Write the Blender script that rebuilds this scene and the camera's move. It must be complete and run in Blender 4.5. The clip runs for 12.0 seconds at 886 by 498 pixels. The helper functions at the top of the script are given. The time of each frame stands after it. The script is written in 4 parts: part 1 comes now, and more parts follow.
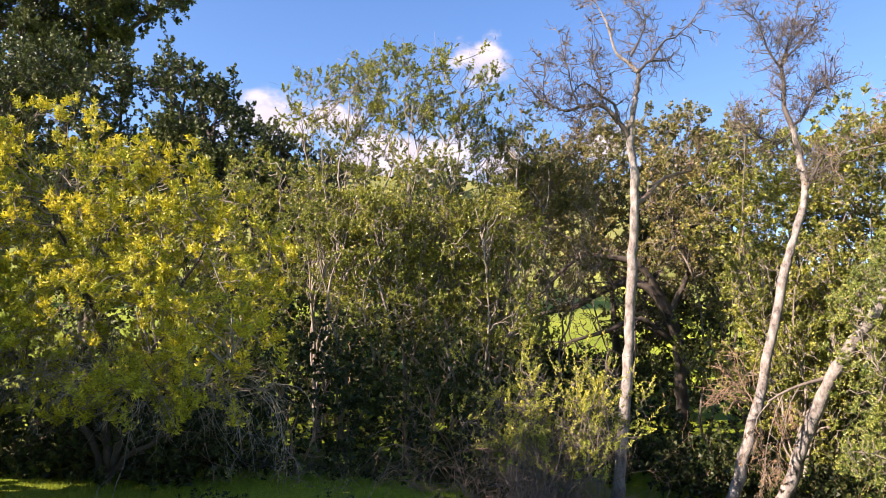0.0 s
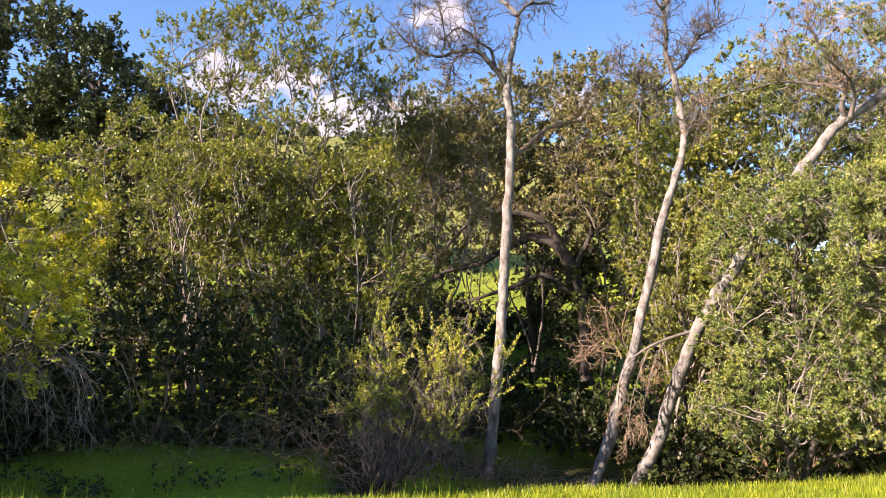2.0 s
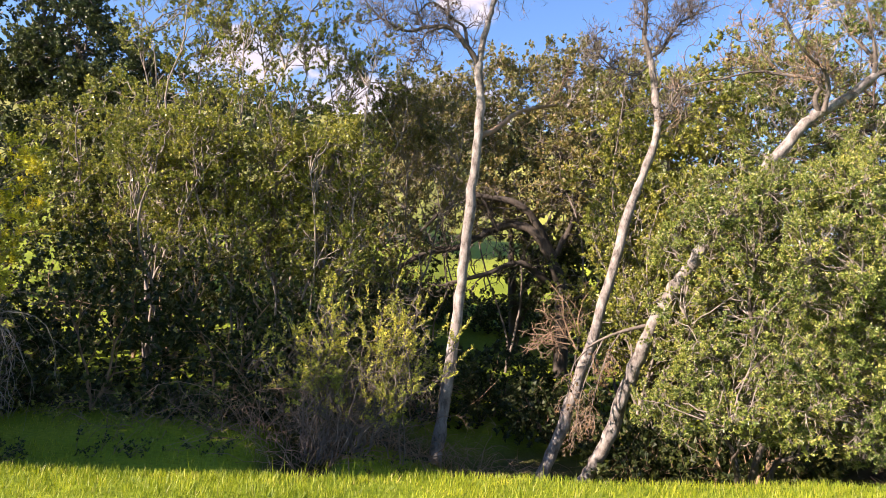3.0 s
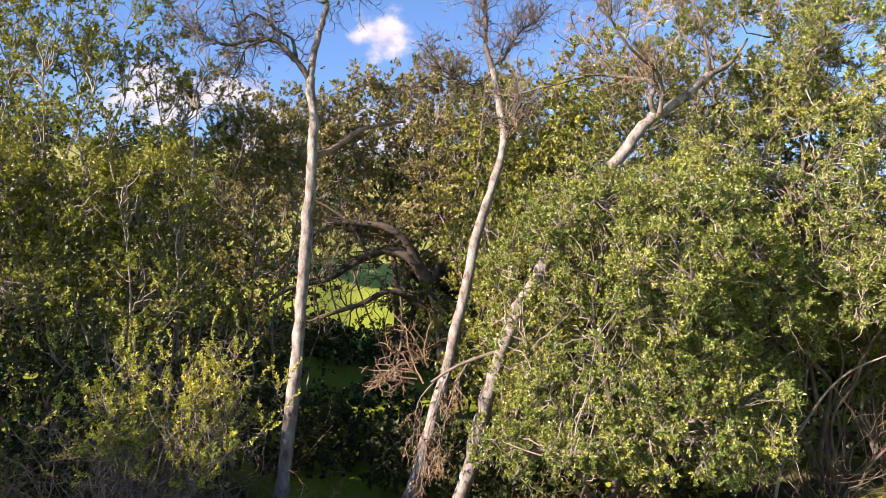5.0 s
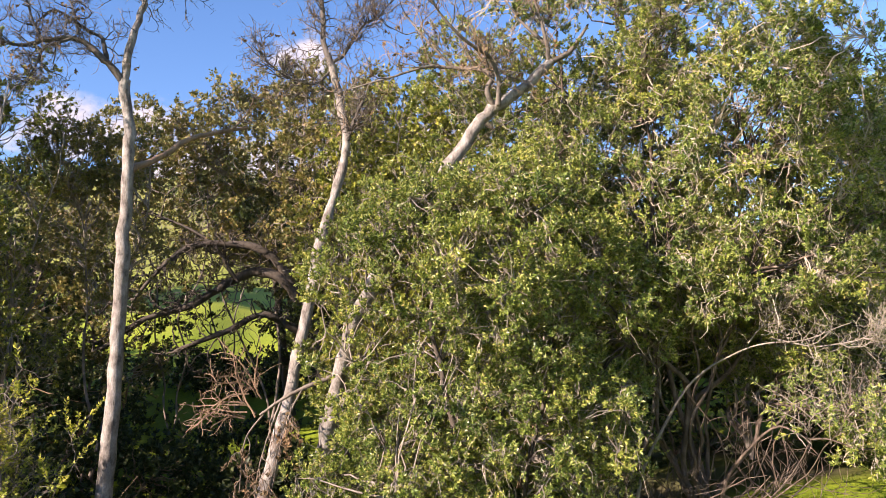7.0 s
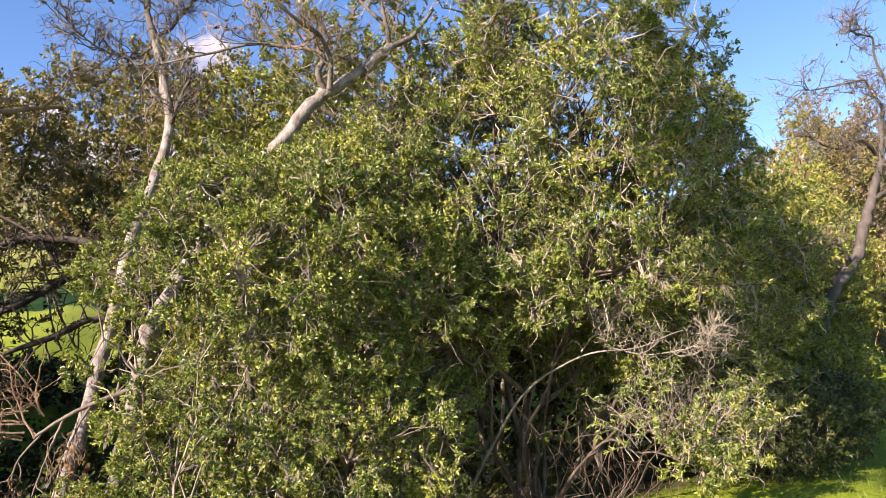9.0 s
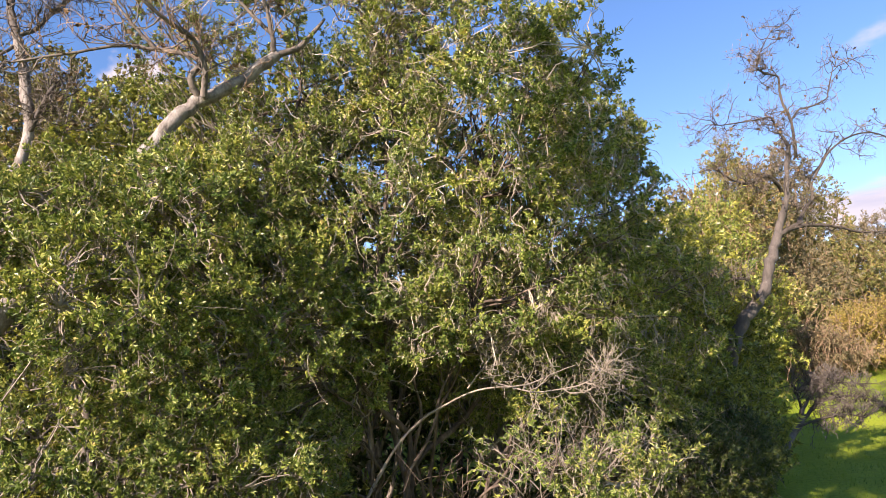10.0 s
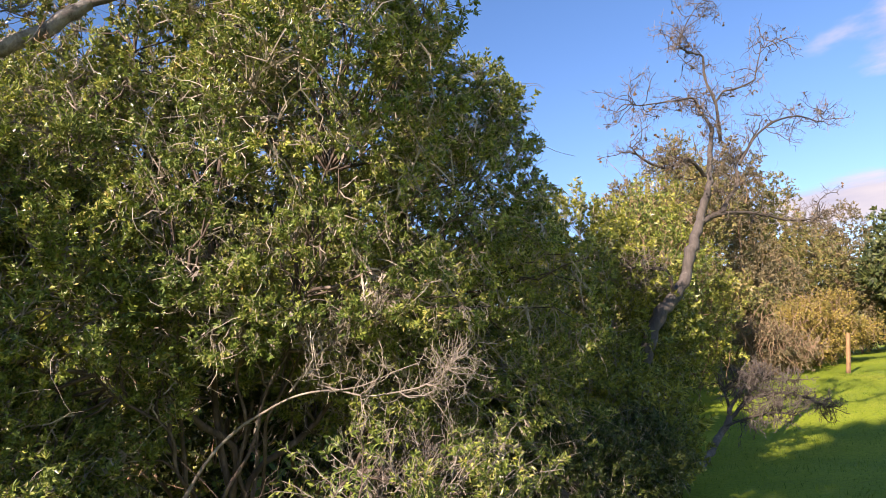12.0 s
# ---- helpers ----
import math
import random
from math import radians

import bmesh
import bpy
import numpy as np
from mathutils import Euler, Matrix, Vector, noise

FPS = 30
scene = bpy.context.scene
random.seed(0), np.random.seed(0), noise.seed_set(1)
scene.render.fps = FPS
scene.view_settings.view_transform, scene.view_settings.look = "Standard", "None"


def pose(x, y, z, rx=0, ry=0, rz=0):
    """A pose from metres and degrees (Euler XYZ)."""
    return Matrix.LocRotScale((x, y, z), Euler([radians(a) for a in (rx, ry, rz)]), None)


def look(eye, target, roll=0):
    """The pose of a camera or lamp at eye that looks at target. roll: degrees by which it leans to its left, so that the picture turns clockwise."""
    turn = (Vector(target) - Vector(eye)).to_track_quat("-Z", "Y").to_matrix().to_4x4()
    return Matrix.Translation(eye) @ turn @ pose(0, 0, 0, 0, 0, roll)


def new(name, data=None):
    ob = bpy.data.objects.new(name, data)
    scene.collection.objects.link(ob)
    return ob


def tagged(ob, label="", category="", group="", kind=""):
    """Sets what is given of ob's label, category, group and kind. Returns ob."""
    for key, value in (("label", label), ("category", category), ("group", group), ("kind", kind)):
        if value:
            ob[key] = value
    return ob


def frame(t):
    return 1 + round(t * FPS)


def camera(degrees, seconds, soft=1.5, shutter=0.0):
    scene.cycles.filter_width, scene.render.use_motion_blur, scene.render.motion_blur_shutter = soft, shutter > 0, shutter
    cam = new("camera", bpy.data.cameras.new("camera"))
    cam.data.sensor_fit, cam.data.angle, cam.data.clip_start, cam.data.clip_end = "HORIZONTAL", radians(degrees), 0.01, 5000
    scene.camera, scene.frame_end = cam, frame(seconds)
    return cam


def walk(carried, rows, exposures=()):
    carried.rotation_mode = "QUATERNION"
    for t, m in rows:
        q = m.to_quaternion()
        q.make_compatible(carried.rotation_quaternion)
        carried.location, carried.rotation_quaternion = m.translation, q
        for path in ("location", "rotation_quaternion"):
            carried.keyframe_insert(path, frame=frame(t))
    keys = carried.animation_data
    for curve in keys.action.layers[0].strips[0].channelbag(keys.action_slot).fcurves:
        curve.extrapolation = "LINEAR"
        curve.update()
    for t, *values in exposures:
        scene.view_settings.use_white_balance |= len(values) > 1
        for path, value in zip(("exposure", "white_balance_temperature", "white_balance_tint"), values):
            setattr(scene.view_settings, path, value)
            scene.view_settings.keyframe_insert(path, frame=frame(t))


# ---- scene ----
cam = camera(66.0, 12.0, soft=0.7)
PATH = [
    (0, (0.434, 0.126, 1.135), (0.368, 2.103, 1.431), 3.2),
    (0.5, (0.855, 0.333, 1.152), (0.82, 2.31, 1.453), 2.6),
    (1, (1.309, 0.498, 1.157), (1.336, 2.479, 1.429), 2.0),
    (1.5, (1.711, 0.642, 1.162), (1.748, 2.632, 1.361), 1.8),
    (2, (2.203, 0.751, 1.192), (2.242, 2.742, 1.381), 1.9),
    (2.5, (2.679, 0.828, 1.173), (2.691, 2.824, 1.299), 3.6),
    (2.7, (2.877, 0.894, 1.161), (2.879, 2.89, 1.291), 5.0),
    (4.3, (4.148, 1.563, 1.297), (4.213, 3.548, 1.531), 2.1),
    (4.5, (4.3, 1.662, 1.313), (4.387, 3.646, 1.545), 1.6),
    (5, (4.66, 1.958, 1.324), (4.864, 3.933, 1.563), 0.9),
    (5.5, (5.043, 2.171, 1.331), (5.285, 4.139, 1.589), -1.2),
    (6, (5.402, 2.391, 1.312), (5.722, 4.347, 1.579), -1.7),
    (6.5, (5.8, 2.566, 1.303), (6.163, 4.512, 1.588), -2.5),
    (7, (6.112, 2.721, 1.295), (6.511, 4.658, 1.588), -2.8),
    (7.2, (6.231, 2.806, 1.295), (6.647, 4.74, 1.59), -2.9),
    (8.8, (7.06, 3.187, 1.268), (7.693, 5.061, 1.561), -3.3),
    (9, (7.206, 3.236, 1.279), (7.871, 5.099, 1.576), -2.9),
    (9.5, (7.584, 3.416, 1.268), (8.402, 5.209, 1.607), -2.7),
    (10, (7.972, 3.6, 1.271), (8.803, 5.379, 1.655), -2.8),
    (10.5, (8.356, 3.785, 1.267), (9.207, 5.555, 1.646), -2.9),
    (11, (8.748, 3.885, 1.255), (9.618, 5.646, 1.631), -3.0),
    (11.5, (9.131, 4.003, 1.231), (10.023, 5.752, 1.609), -3.2),
    (12, (9.538, 4.024, 1.22), (10.449, 5.764, 1.6), -3.5),
]
EXPOSURE, KELVIN, TINT = 1.60, 6900, 27
SKY, SUN, CLOUD = 0.091, 5.0, 0.36
walk(cam, [(t, look(eye, target, roll)) for t, eye, target, roll in PATH], [(t, EXPOSURE + e, KELVIN, TINT) for t, e in ((0, 0.10), (6, 0.06), (9.5, -0.02), (12, -0.24))])

# ---- sky and sun ----
SUN_EL, SUN_AZ = radians(25), math.atan2(-0.88, -0.47)      # azimuth from +y towards +x
sun_dir = Vector((math.sin(SUN_AZ) * math.cos(SUN_EL), math.cos(SUN_AZ) * math.cos(SUN_EL), math.sin(SUN_EL)))
world = bpy.data.worlds.new("sky")
scene.world = world
world.use_nodes = True
wn = world.node_tree
sky = wn.nodes.new("ShaderNodeTexSky")
sky.sky_type, sky.sun_disc = "NISHITA", False
sky.sun_elevation, sky.sun_rotation = SUN_EL, SUN_AZ
sky.air_density, sky.dust_density, sky.ozone_density = 1.0, 0.15, 2.5
wn.nodes["Background"].inputs["Strength"].default_value = SKY
hue = wn.nodes.new("ShaderNodeHueSaturation")
hue.inputs["Saturation"].default_value = 1.2
hue.inputs["Hue"].default_value = 0.503
wn.links.new(sky.outputs["Color"], hue.inputs["Color"])
wn.links.new(hue.outputs["Color"], wn.nodes["Background"].inputs["Color"])
lamp = bpy.data.lights.new("sun", "SUN")
lamp.energy, lamp.angle, lamp.color = SUN, radians(0.5), (1.0, 0.90, 0.74)
sun = new("sun", lamp)
sun.matrix_world = look(sun_dir * 50, (0, 0, 0))

# ---- materials ----
rng = np.random.default_rng(7)


def nodes_of(name):
    m = bpy.data.materials.new(name)
    m.use_nodes = True
    t = m.node_tree
    return m, t, t.nodes["Principled BSDF"]


def ramp(t, fac, stops):
    r = t.nodes.new("ShaderNodeValToRGB")
    while len(r.color_ramp.elements) < len(stops):
        r.color_ramp.elements.new(0.5)
    for e, (p, c) in zip(r.color_ramp.elements, stops):
        e.position, e.color = p, (*c, 1)
    t.links.new(fac, r.inputs["Fac"])
    return r.outputs["Color"]


def noise_of(t, scale, detail=4.0, stretch=None, rough=0.6):
    c = t.nodes.new("ShaderNodeTexCoord")
    n = t.nodes.new("ShaderNodeTexNoise")
    n.inputs["Scale"].default_value, n.inputs["Detail"].default_value, n.inputs["Roughness"].default_value = scale, detail, rough
    if stretch:
        k = t.nodes.new("ShaderNodeMapping")
        k.inputs["Scale"].default_value = stretch
        t.links.new(c.outputs["Object"], k.inputs["Vector"])
        t.links.new(k.outputs["Vector"], n.inputs["Vector"])
    else:
        t.links.new(c.outputs["Object"], n.inputs["Vector"])
    return n.outputs["Fac"]


def mix(t, fac, a, b, mode="MIX"):
    m = t.nodes.new("ShaderNodeMix")
    m.data_type, m.blend_type = "RGBA", mode
    for sock, v in ((m.inputs[0], fac), (m.inputs[6], a), (m.inputs[7], b)):
        if hasattr(v, "is_output"):
            t.links.new(v, sock)
        elif isinstance(v, (int, float)):
            sock.default_value = v
        else:
            sock.default_value = (*v, 1)
    return m.outputs[2]


def bump(t, p, height, strength, distance=0.02):
    b = t.nodes.new("ShaderNodeBump")
    b.inputs["Strength"].default_value, b.inputs["Distance"].default_value = strength, distance
    t.links.new(height, b.inputs["Height"])
    t.links.new(b.outputs["Normal"], p.inputs["Normal"])


def leaf_material(name, stops, rough=0.42, through_light=0.22, glow=(1.0, 1.1, 0.3)):
    """Leaves: a colour of its own for each leaf, patches of tone over the crown, some light let through."""
    m, t, p = nodes_of(name)
    g = t.nodes.new("ShaderNodeNewGeometry")
    c = ramp(t, g.outputs["Random Per Island"], stops)
    patch = ramp(t, noise_of(t, 1.1, 3.0), [(0.32, (0.55, 0.66, 0.7)), (0.68, (1.18, 1.1, 1.0))])
    c = mix(t, 1.0, c, patch, "MULTIPLY")
    tuft = ramp(t, noise_of(t, 5.5, 2.0), [(0.35, (0.62, 0.70, 0.66)), (0.62, (1.2, 1.15, 1.1))])
    c = mix(t, 0.75, c, tuft, "MULTIPLY")
    t.links.new(c, p.inputs["Base Color"])
    p.inputs["Roughness"].default_value = rough
    p.inputs["Specular IOR Level"].default_value = 0.4
    tr = t.nodes.new("ShaderNodeBsdfTranslucent")
    tc = mix(t, 1.0, c, glow, "MULTIPLY")
    tc2 = mix(t, 0.5, c, tc)
    t.links.new(tc2, tr.inputs["Color"])
    s = t.nodes.new("ShaderNodeMixShader")
    s.inputs[0].default_value = through_light
    t.links.new(p.outputs[0], s.inputs[1])
    t.links.new(tr.outputs[0], s.inputs[2])
    t.links.new(s.outputs[0], t.nodes["Material Output"].inputs["Surface"])
    return m


def bark_material(name, stops, scale=6.0, stretch=(1, 1, 0.35), strength=0.5, rough=0.85):
    m, t, p = nodes_of(name)
    n1 = noise_of(t, scale, 6.0, stretch, 0.65)
    c = ramp(t, n1, stops)
    n2 = noise_of(t, scale * 7, 4.0, stretch)
    c = mix(t, 0.55, c, ramp(t, n2, [(0.3, (0.6, 0.58, 0.56)), (0.65, (1.1, 1.1, 1.1))]), "MULTIPLY")
    t.links.new(c, p.inputs["Base Color"])
    p.inputs["Roughness"].default_value = rough
    bump(t, p, n2, strength)
    return m


LEAF_BAY = leaf_material("bay_leaf", [(0.0, (0.062, 0.096, 0.021)), (0.4, (0.168, 0.22, 0.044)), (0.75, (0.305, 0.345, 0.075)), (0.95, (0.47, 0.46, 0.16)), (1.0, (0.40, 0.28, 0.125))], 0.34)
# Darkened copy of the bay leaf colours, with shade put into the tone.
LEAF_BAYDARK = leaf_material("shaded_bay_leaf", [(0.0, (0.035, 0.055, 0.016)), (0.6, (0.085, 0.115, 0.028)), (1.0, (0.17, 0.19, 0.05))], 0.5)
# Near-black leaf colour: the deep shade under the trees is put into it.
LEAF_SHADE = leaf_material("shade_dark_leaf", [(0.0, (0.02, 0.035, 0.010)), (0.6, (0.048, 0.066, 0.016)), (1.0, (0.10, 0.115, 0.03))], 0.55)
LEAF_YELLOW = leaf_material("young_willow_leaf", [(0.0, (0.24, 0.24, 0.025)), (0.5, (0.54, 0.51, 0.04)), (1.0, (0.80, 0.72, 0.08))], 0.45, 0.25, (1.0, 1.0, 0.3))
LEAF_WILLOW = leaf_material("willow_leaf", [(0.0, (0.24, 0.27, 0.035)), (0.6, (0.50, 0.50, 0.08)), (1.0, (0.70, 0.62, 0.16))], 0.5, 0.3)
LEAF_OAK = leaf_material("oak_leaf", [(0.0, (0.028, 0.045, 0.018)), (0.6, (0.08, 0.10, 0.034)), (1.0, (0.175, 0.20, 0.068))], 0.5, 0.15)
LEAF_ALDER = leaf_material("alder_leaf", [(0.0, (0.09, 0.115, 0.024)), (0.5, (0.25, 0.27, 0.045)), (0.9, (0.42, 0.41, 0.085)), (1.0, (0.50, 0.47, 0.14))], 0.36, 0.28)
LEAF_OLIVE = leaf_material("dry_olive_leaf", [(0.0, (0.11, 0.12, 0.034)), (0.5, (0.22, 0.21, 0.062)), (0.85, (0.31, 0.255, 0.10)), (1.0, (0.36, 0.24, 0.13))], 0.5, 0.2)
LEAF_TAWNY = leaf_material("tawny_leaf", [(0.0, (0.11, 0.09, 0.055)), (0.5, (0.20, 0.16, 0.095)), (1.0, (0.31, 0.26, 0.15))], 0.6, 0.25)
LEAF_GOLD = leaf_material("golden_leaf", [(0.0, (0.15, 0.115, 0.03)), (0.5, (0.30, 0.23, 0.055)), (1.0, (0.44, 0.35, 0.10))], 0.6, 0.3)
LEAF_DEAD = leaf_material("dead_leaf", [(0.0, (0.10, 0.06, 0.035)), (1.0, (0.26, 0.17, 0.09))], 0.8, 0.1)
BARK_PALE = bark_material("pale_sycamore_bark", [(0.36, (0.085, 0.072, 0.062)), (0.46, (0.19, 0.168, 0.15)), (0.56, (0.26, 0.238, 0.217)), (0.72, (0.40, 0.375, 0.35))], 8.5, (1, 1, 0.55), 0.7)
BARK_GREY = bark_material("grey_twig_bark", [(0.3, (0.20, 0.165, 0.13)), (0.7, (0.44, 0.385, 0.31))], 5.0)
BARK_DARK = bark_material("dark_oak_bark", [(0.3, (0.035, 0.028, 0.022)), (0.7, (0.10, 0.08, 0.062))], 5.0)
BARK_UMBER = bark_material("umber_branch_bark", [(0.3, (0.07, 0.055, 0.045)), (0.7, (0.24, 0.20, 0.165))], 5.0)
BARK_DARKGREY = bark_material("dark_grey_bark", [(0.3, (0.06, 0.05, 0.042)), (0.6, (0.16, 0.135, 0.115)), (0.8, (0.30, 0.27, 0.23))], 5.0)
BARK_LIMB = bark_material("weathered_limb_bark", [(0.3, (0.035, 0.03, 0.026)), (0.6, (0.10, 0.086, 0.075)), (0.8, (0.26, 0.235, 0.205))], 5.0)
BARK_RED = bark_material("reddish_stem_bark", [(0.3, (0.03, 0.022, 0.017)), (0.55, (0.10, 0.072, 0.056)), (0.75, (0.26, 0.205, 0.165))], 9.0)
BARK_ASH = bark_material("ashen_branch_bark", [(0.3, (0.12, 0.10, 0.083)), (0.7, (0.33, 0.285, 0.24))], 5.0)
BARK_BROWN = bark_material("brown_twig_bark", [(0.3, (0.13, 0.082, 0.05)), (0.7, (0.34, 0.23, 0.145))], 5.0)


def ground_material():
    m, t, p = nodes_of("meadow_ground")
    big = noise_of(t, 0.35, 4.0)
    fine = noise_of(t, 14.0, 6.0)
    c = ramp(t, big, [(0.3, (0.14, 0.20, 0.012)), (0.55, (0.21, 0.27, 0.016)), (0.75, (0.30, 0.33, 0.03))])
    c = mix(t, 0.8, c, ramp(t, fine, [(0.3, (0.55, 0.6, 0.5)), (0.6, (1.05, 1.05, 1.0))]), "MULTIPLY")
    # Litter brown taken nearly to black, so the colour also carries the creek's shade.
    soil_shade = ramp(t, noise_of(t, 3.0, 5.0), [(0.35, (0.022, 0.017, 0.012)), (0.7, (0.065, 0.05, 0.035))])
    a = t.nodes.new("ShaderNodeAttribute")
    a.attribute_name = "litter_shade"
    d = t.nodes.new("ShaderNodeAttribute")
    d.attribute_name = "dry"
    c = mix(t, d.outputs["Fac"], c, ramp(t, noise_of(t, 0.12, 5.0), [(0.3, (0.13, 0.135, 0.04)), (0.7, (0.26, 0.25, 0.07))]))
    c = mix(t, a.outputs["Fac"], c, soil_shade)
    t.links.new(c, p.inputs["Base Color"])
    p.inputs["Roughness"].default_value = 0.9
    p.inputs["Specular IOR Level"].default_value = 0.2
    bump(t, p, fine, 0.6, 0.05)
    return m


GROUND = ground_material()
BLADE = leaf_material("grass_blade", [(0.0, (0.17, 0.25, 0.015)), (0.6, (0.31, 0.37, 0.02)), (0.94, (0.43, 0.44, 0.04)), (1.0, (0.50, 0.42, 0.15))], 0.5, 0.35)
LAWN = leaf_material("lawn_blade", [(0.0, (0.104, 0.192, 0.012)), (0.6, (0.176, 0.264, 0.016)), (1.0, (0.272, 0.320, 0.040))], 0.5, 0.35)


def post_material():
    m, t, p = nodes_of("weathered_post_wood")
    n = noise_of(t, 9.0, 6.0, (3, 3, 0.25))
    t.links.new(ramp(t, n, [(0.3, (0.17, 0.095, 0.045)), (0.7, (0.32, 0.19, 0.09))]), p.inputs["Base Color"])
    p.inputs["Roughness"].default_value = 0.8
    bump(t, p, n, 0.4)
    return m


POST = post_material()


def cloud_material(name, seed, cover, grey=0.0):
    """A bright, soft cloud on a sheet far away: dense in its middle, frayed at its rim."""
    m, t, p = nodes_of(name)
    c = t.nodes.new("ShaderNodeTexCoord")
    k = t.nodes.new("ShaderNodeMapping")
    k.inputs["Location"].default_value = (seed, seed * 0.7, 0)
    k.inputs["Scale"].default_value = (1.3, 1.3, 1.3)
    t.links.new(c.outputs["Object"], k.inputs["Vector"])
    n = t.nodes.new("ShaderNodeTexNoise")
    n.inputs["Scale"].default_value, n.inputs["Detail"].default_value, n.inputs["Roughness"].default_value = 1.25, 5.0, 0.5
    t.links.new(k.outputs["Vector"], n.inputs["Vector"])
    ln = t.nodes.new("ShaderNodeVectorMath")
    ln.operation = "LENGTH"
    t.links.new(c.outputs["Object"], ln.inputs[0])
    a = t.nodes.new("ShaderNodeMath")
    a.operation = "SUBTRACT"
    t.links.new(n.outputs["Fac"], a.inputs[0])
    sc = t.nodes.new("ShaderNodeMath")
    sc.operation = "MULTIPLY"
    sc.inputs[1].default_value = 0.62
    t.links.new(ln.outputs["Value"], sc.inputs[0])
    t.links.new(sc.outputs[0], a.inputs[1])
    r = t.nodes.new("ShaderNodeMapRange")
    r.interpolation_type = "SMOOTHSTEP"
    r.inputs["From Min"].default_value, r.inputs["From Max"].default_value = cover - 0.05, cover + 0.3
    r.inputs["To Max"].default_value = 0.95
    t.links.new(a.outputs[0], r.inputs["Value"])
    e = t.nodes.new("ShaderNodeEmission")
    tone = ramp(t, n.outputs["Fac"], [(0.35, (0.72 - grey, 0.74 - grey, 0.86 - grey)), (0.6, (0.95, 0.93, 0.94))])
    t.links.new(tone, e.inputs["Color"])
    e.inputs["Strength"].default_value = CLOUD
    tr = t.nodes.new("ShaderNodeBsdfTransparent")
    s = t.nodes.new("ShaderNodeMixShader")
    t.links.new(r.outputs["Result"], s.inputs[0])
    t.links.new(tr.outputs[0], s.inputs[1])
    t.links.new(e.outputs[0], s.inputs[2])
    t.links.new(s.outputs[0], t.nodes["Material Output"].inputs["Surface"])
    return m


# ---- mesh helpers ----
def mesh_np(name, V, F, mat, smooth=False):
    """One mesh from arrays of vertices and of faces with equally many corners."""
    me = bpy.data.meshes.new(name)
    V, F = np.asarray(V, np.float32), np.asarray(F, np.int32)
    me.vertices.add(len(V))
    me.vertices.foreach_set("co", V.ravel())
    k = F.shape[1]
    me.loops.add(F.size)
    me.loops.foreach_set("vertex_index", F.ravel())
    me.polygons.add(len(F))
    me.polygons.foreach_set("loop_start", np.arange(0, F.size, k, dtype=np.int32))
    me.polygons.foreach_set("use_smooth", np.full(len(F), smooth))
    me.update(calc_edges=True)
    me.materials.append(mat)
    return me


def part_np(name, V, F, mat, parent, label="", kind="", smooth=False):
    ob = new(name, mesh_np(name, np.asarray(V) - np.array(parent.location), F, mat, smooth))
    ob.parent = parent
    return tagged(ob, label, kind=kind)


def unit(v):
    return v / np.maximum(np.linalg.norm(v, axis=-1, keepdims=True), 1e-9)


def tubes(P, R, sides=4):
    """Tapered tubes along m polylines of n points each. P: m, n, 3; R: m, n."""
    P, R = np.asarray(P, float), np.asarray(R, float)
    m, n, _ = P.shape
    T = np.empty_like(P)
    T[:, 1:-1] = P[:, 2:] - P[:, :-2]
    T[:, 0], T[:, -1] = P[:, 1] - P[:, 0], P[:, -1] - P[:, -2]
    T = unit(T)
    ref = np.where(np.abs(T[:, :1, 2:]) > 0.8, np.array([1.0, 0.2, 0.0]), np.array([0.1, 0.0, 1.0]))
    A = unit(np.cross(T, np.broadcast_to(ref, T.shape)))
    B = np.cross(T, A)
    ang = np.arange(sides) * 2 * np.pi / sides
    V = (P[:, :, None] + R[:, :, None, None] * (np.cos(ang)[None, None, :, None] * A[:, :, None] + np.sin(ang)[None, None, :, None] * B[:, :, None]))
    if sides == 2:
        o = (np.arange(m) * n * 2)[:, None] + (np.arange(n - 1) * 2)[None]
        return V.reshape(-1, 3), np.stack([o, o + 1, o + 3, o + 2], -1).reshape(-1, 4)
    base = (np.arange(m) * n * sides)[:, None, None] + (np.arange(n - 1) * sides)[None, :, None]
    i = np.arange(sides)[None, None]
    j = (i + 1) % sides
    F = np.stack([base + i, base + j, base + sides + j, base + sides + i], -1).reshape(-1, 4)
    return V.reshape(-1, 3), F


def joined(pieces):
    V, F, o = [], [], 0
    for v, f in pieces:
        V.append(v), F.append(f + o)
        o += len(v)
    return np.concatenate(V), np.concatenate(F)


def smooth_line(pts, n):
    """n points of a Catmull-Rom line through pts, evenly spread over its spans."""
    p = np.asarray(pts, float)
    q = np.vstack([2 * p[0] - p[1], p, 2 * p[-1] - p[-2]])
    s = np.linspace(0, len(p) - 1 - 1e-6, n)
    i = s.astype(int)
    u = (s - i)[:, None]
    a, b, c, d = q[i], q[i + 1], q[i + 2], q[i + 3]
    return 0.5 * (2 * b + (c - a) * u + (2 * a - 5 * b + 4 * c - d) * u ** 2 + (3 * b - a - 3 * c + d) * u ** 3)


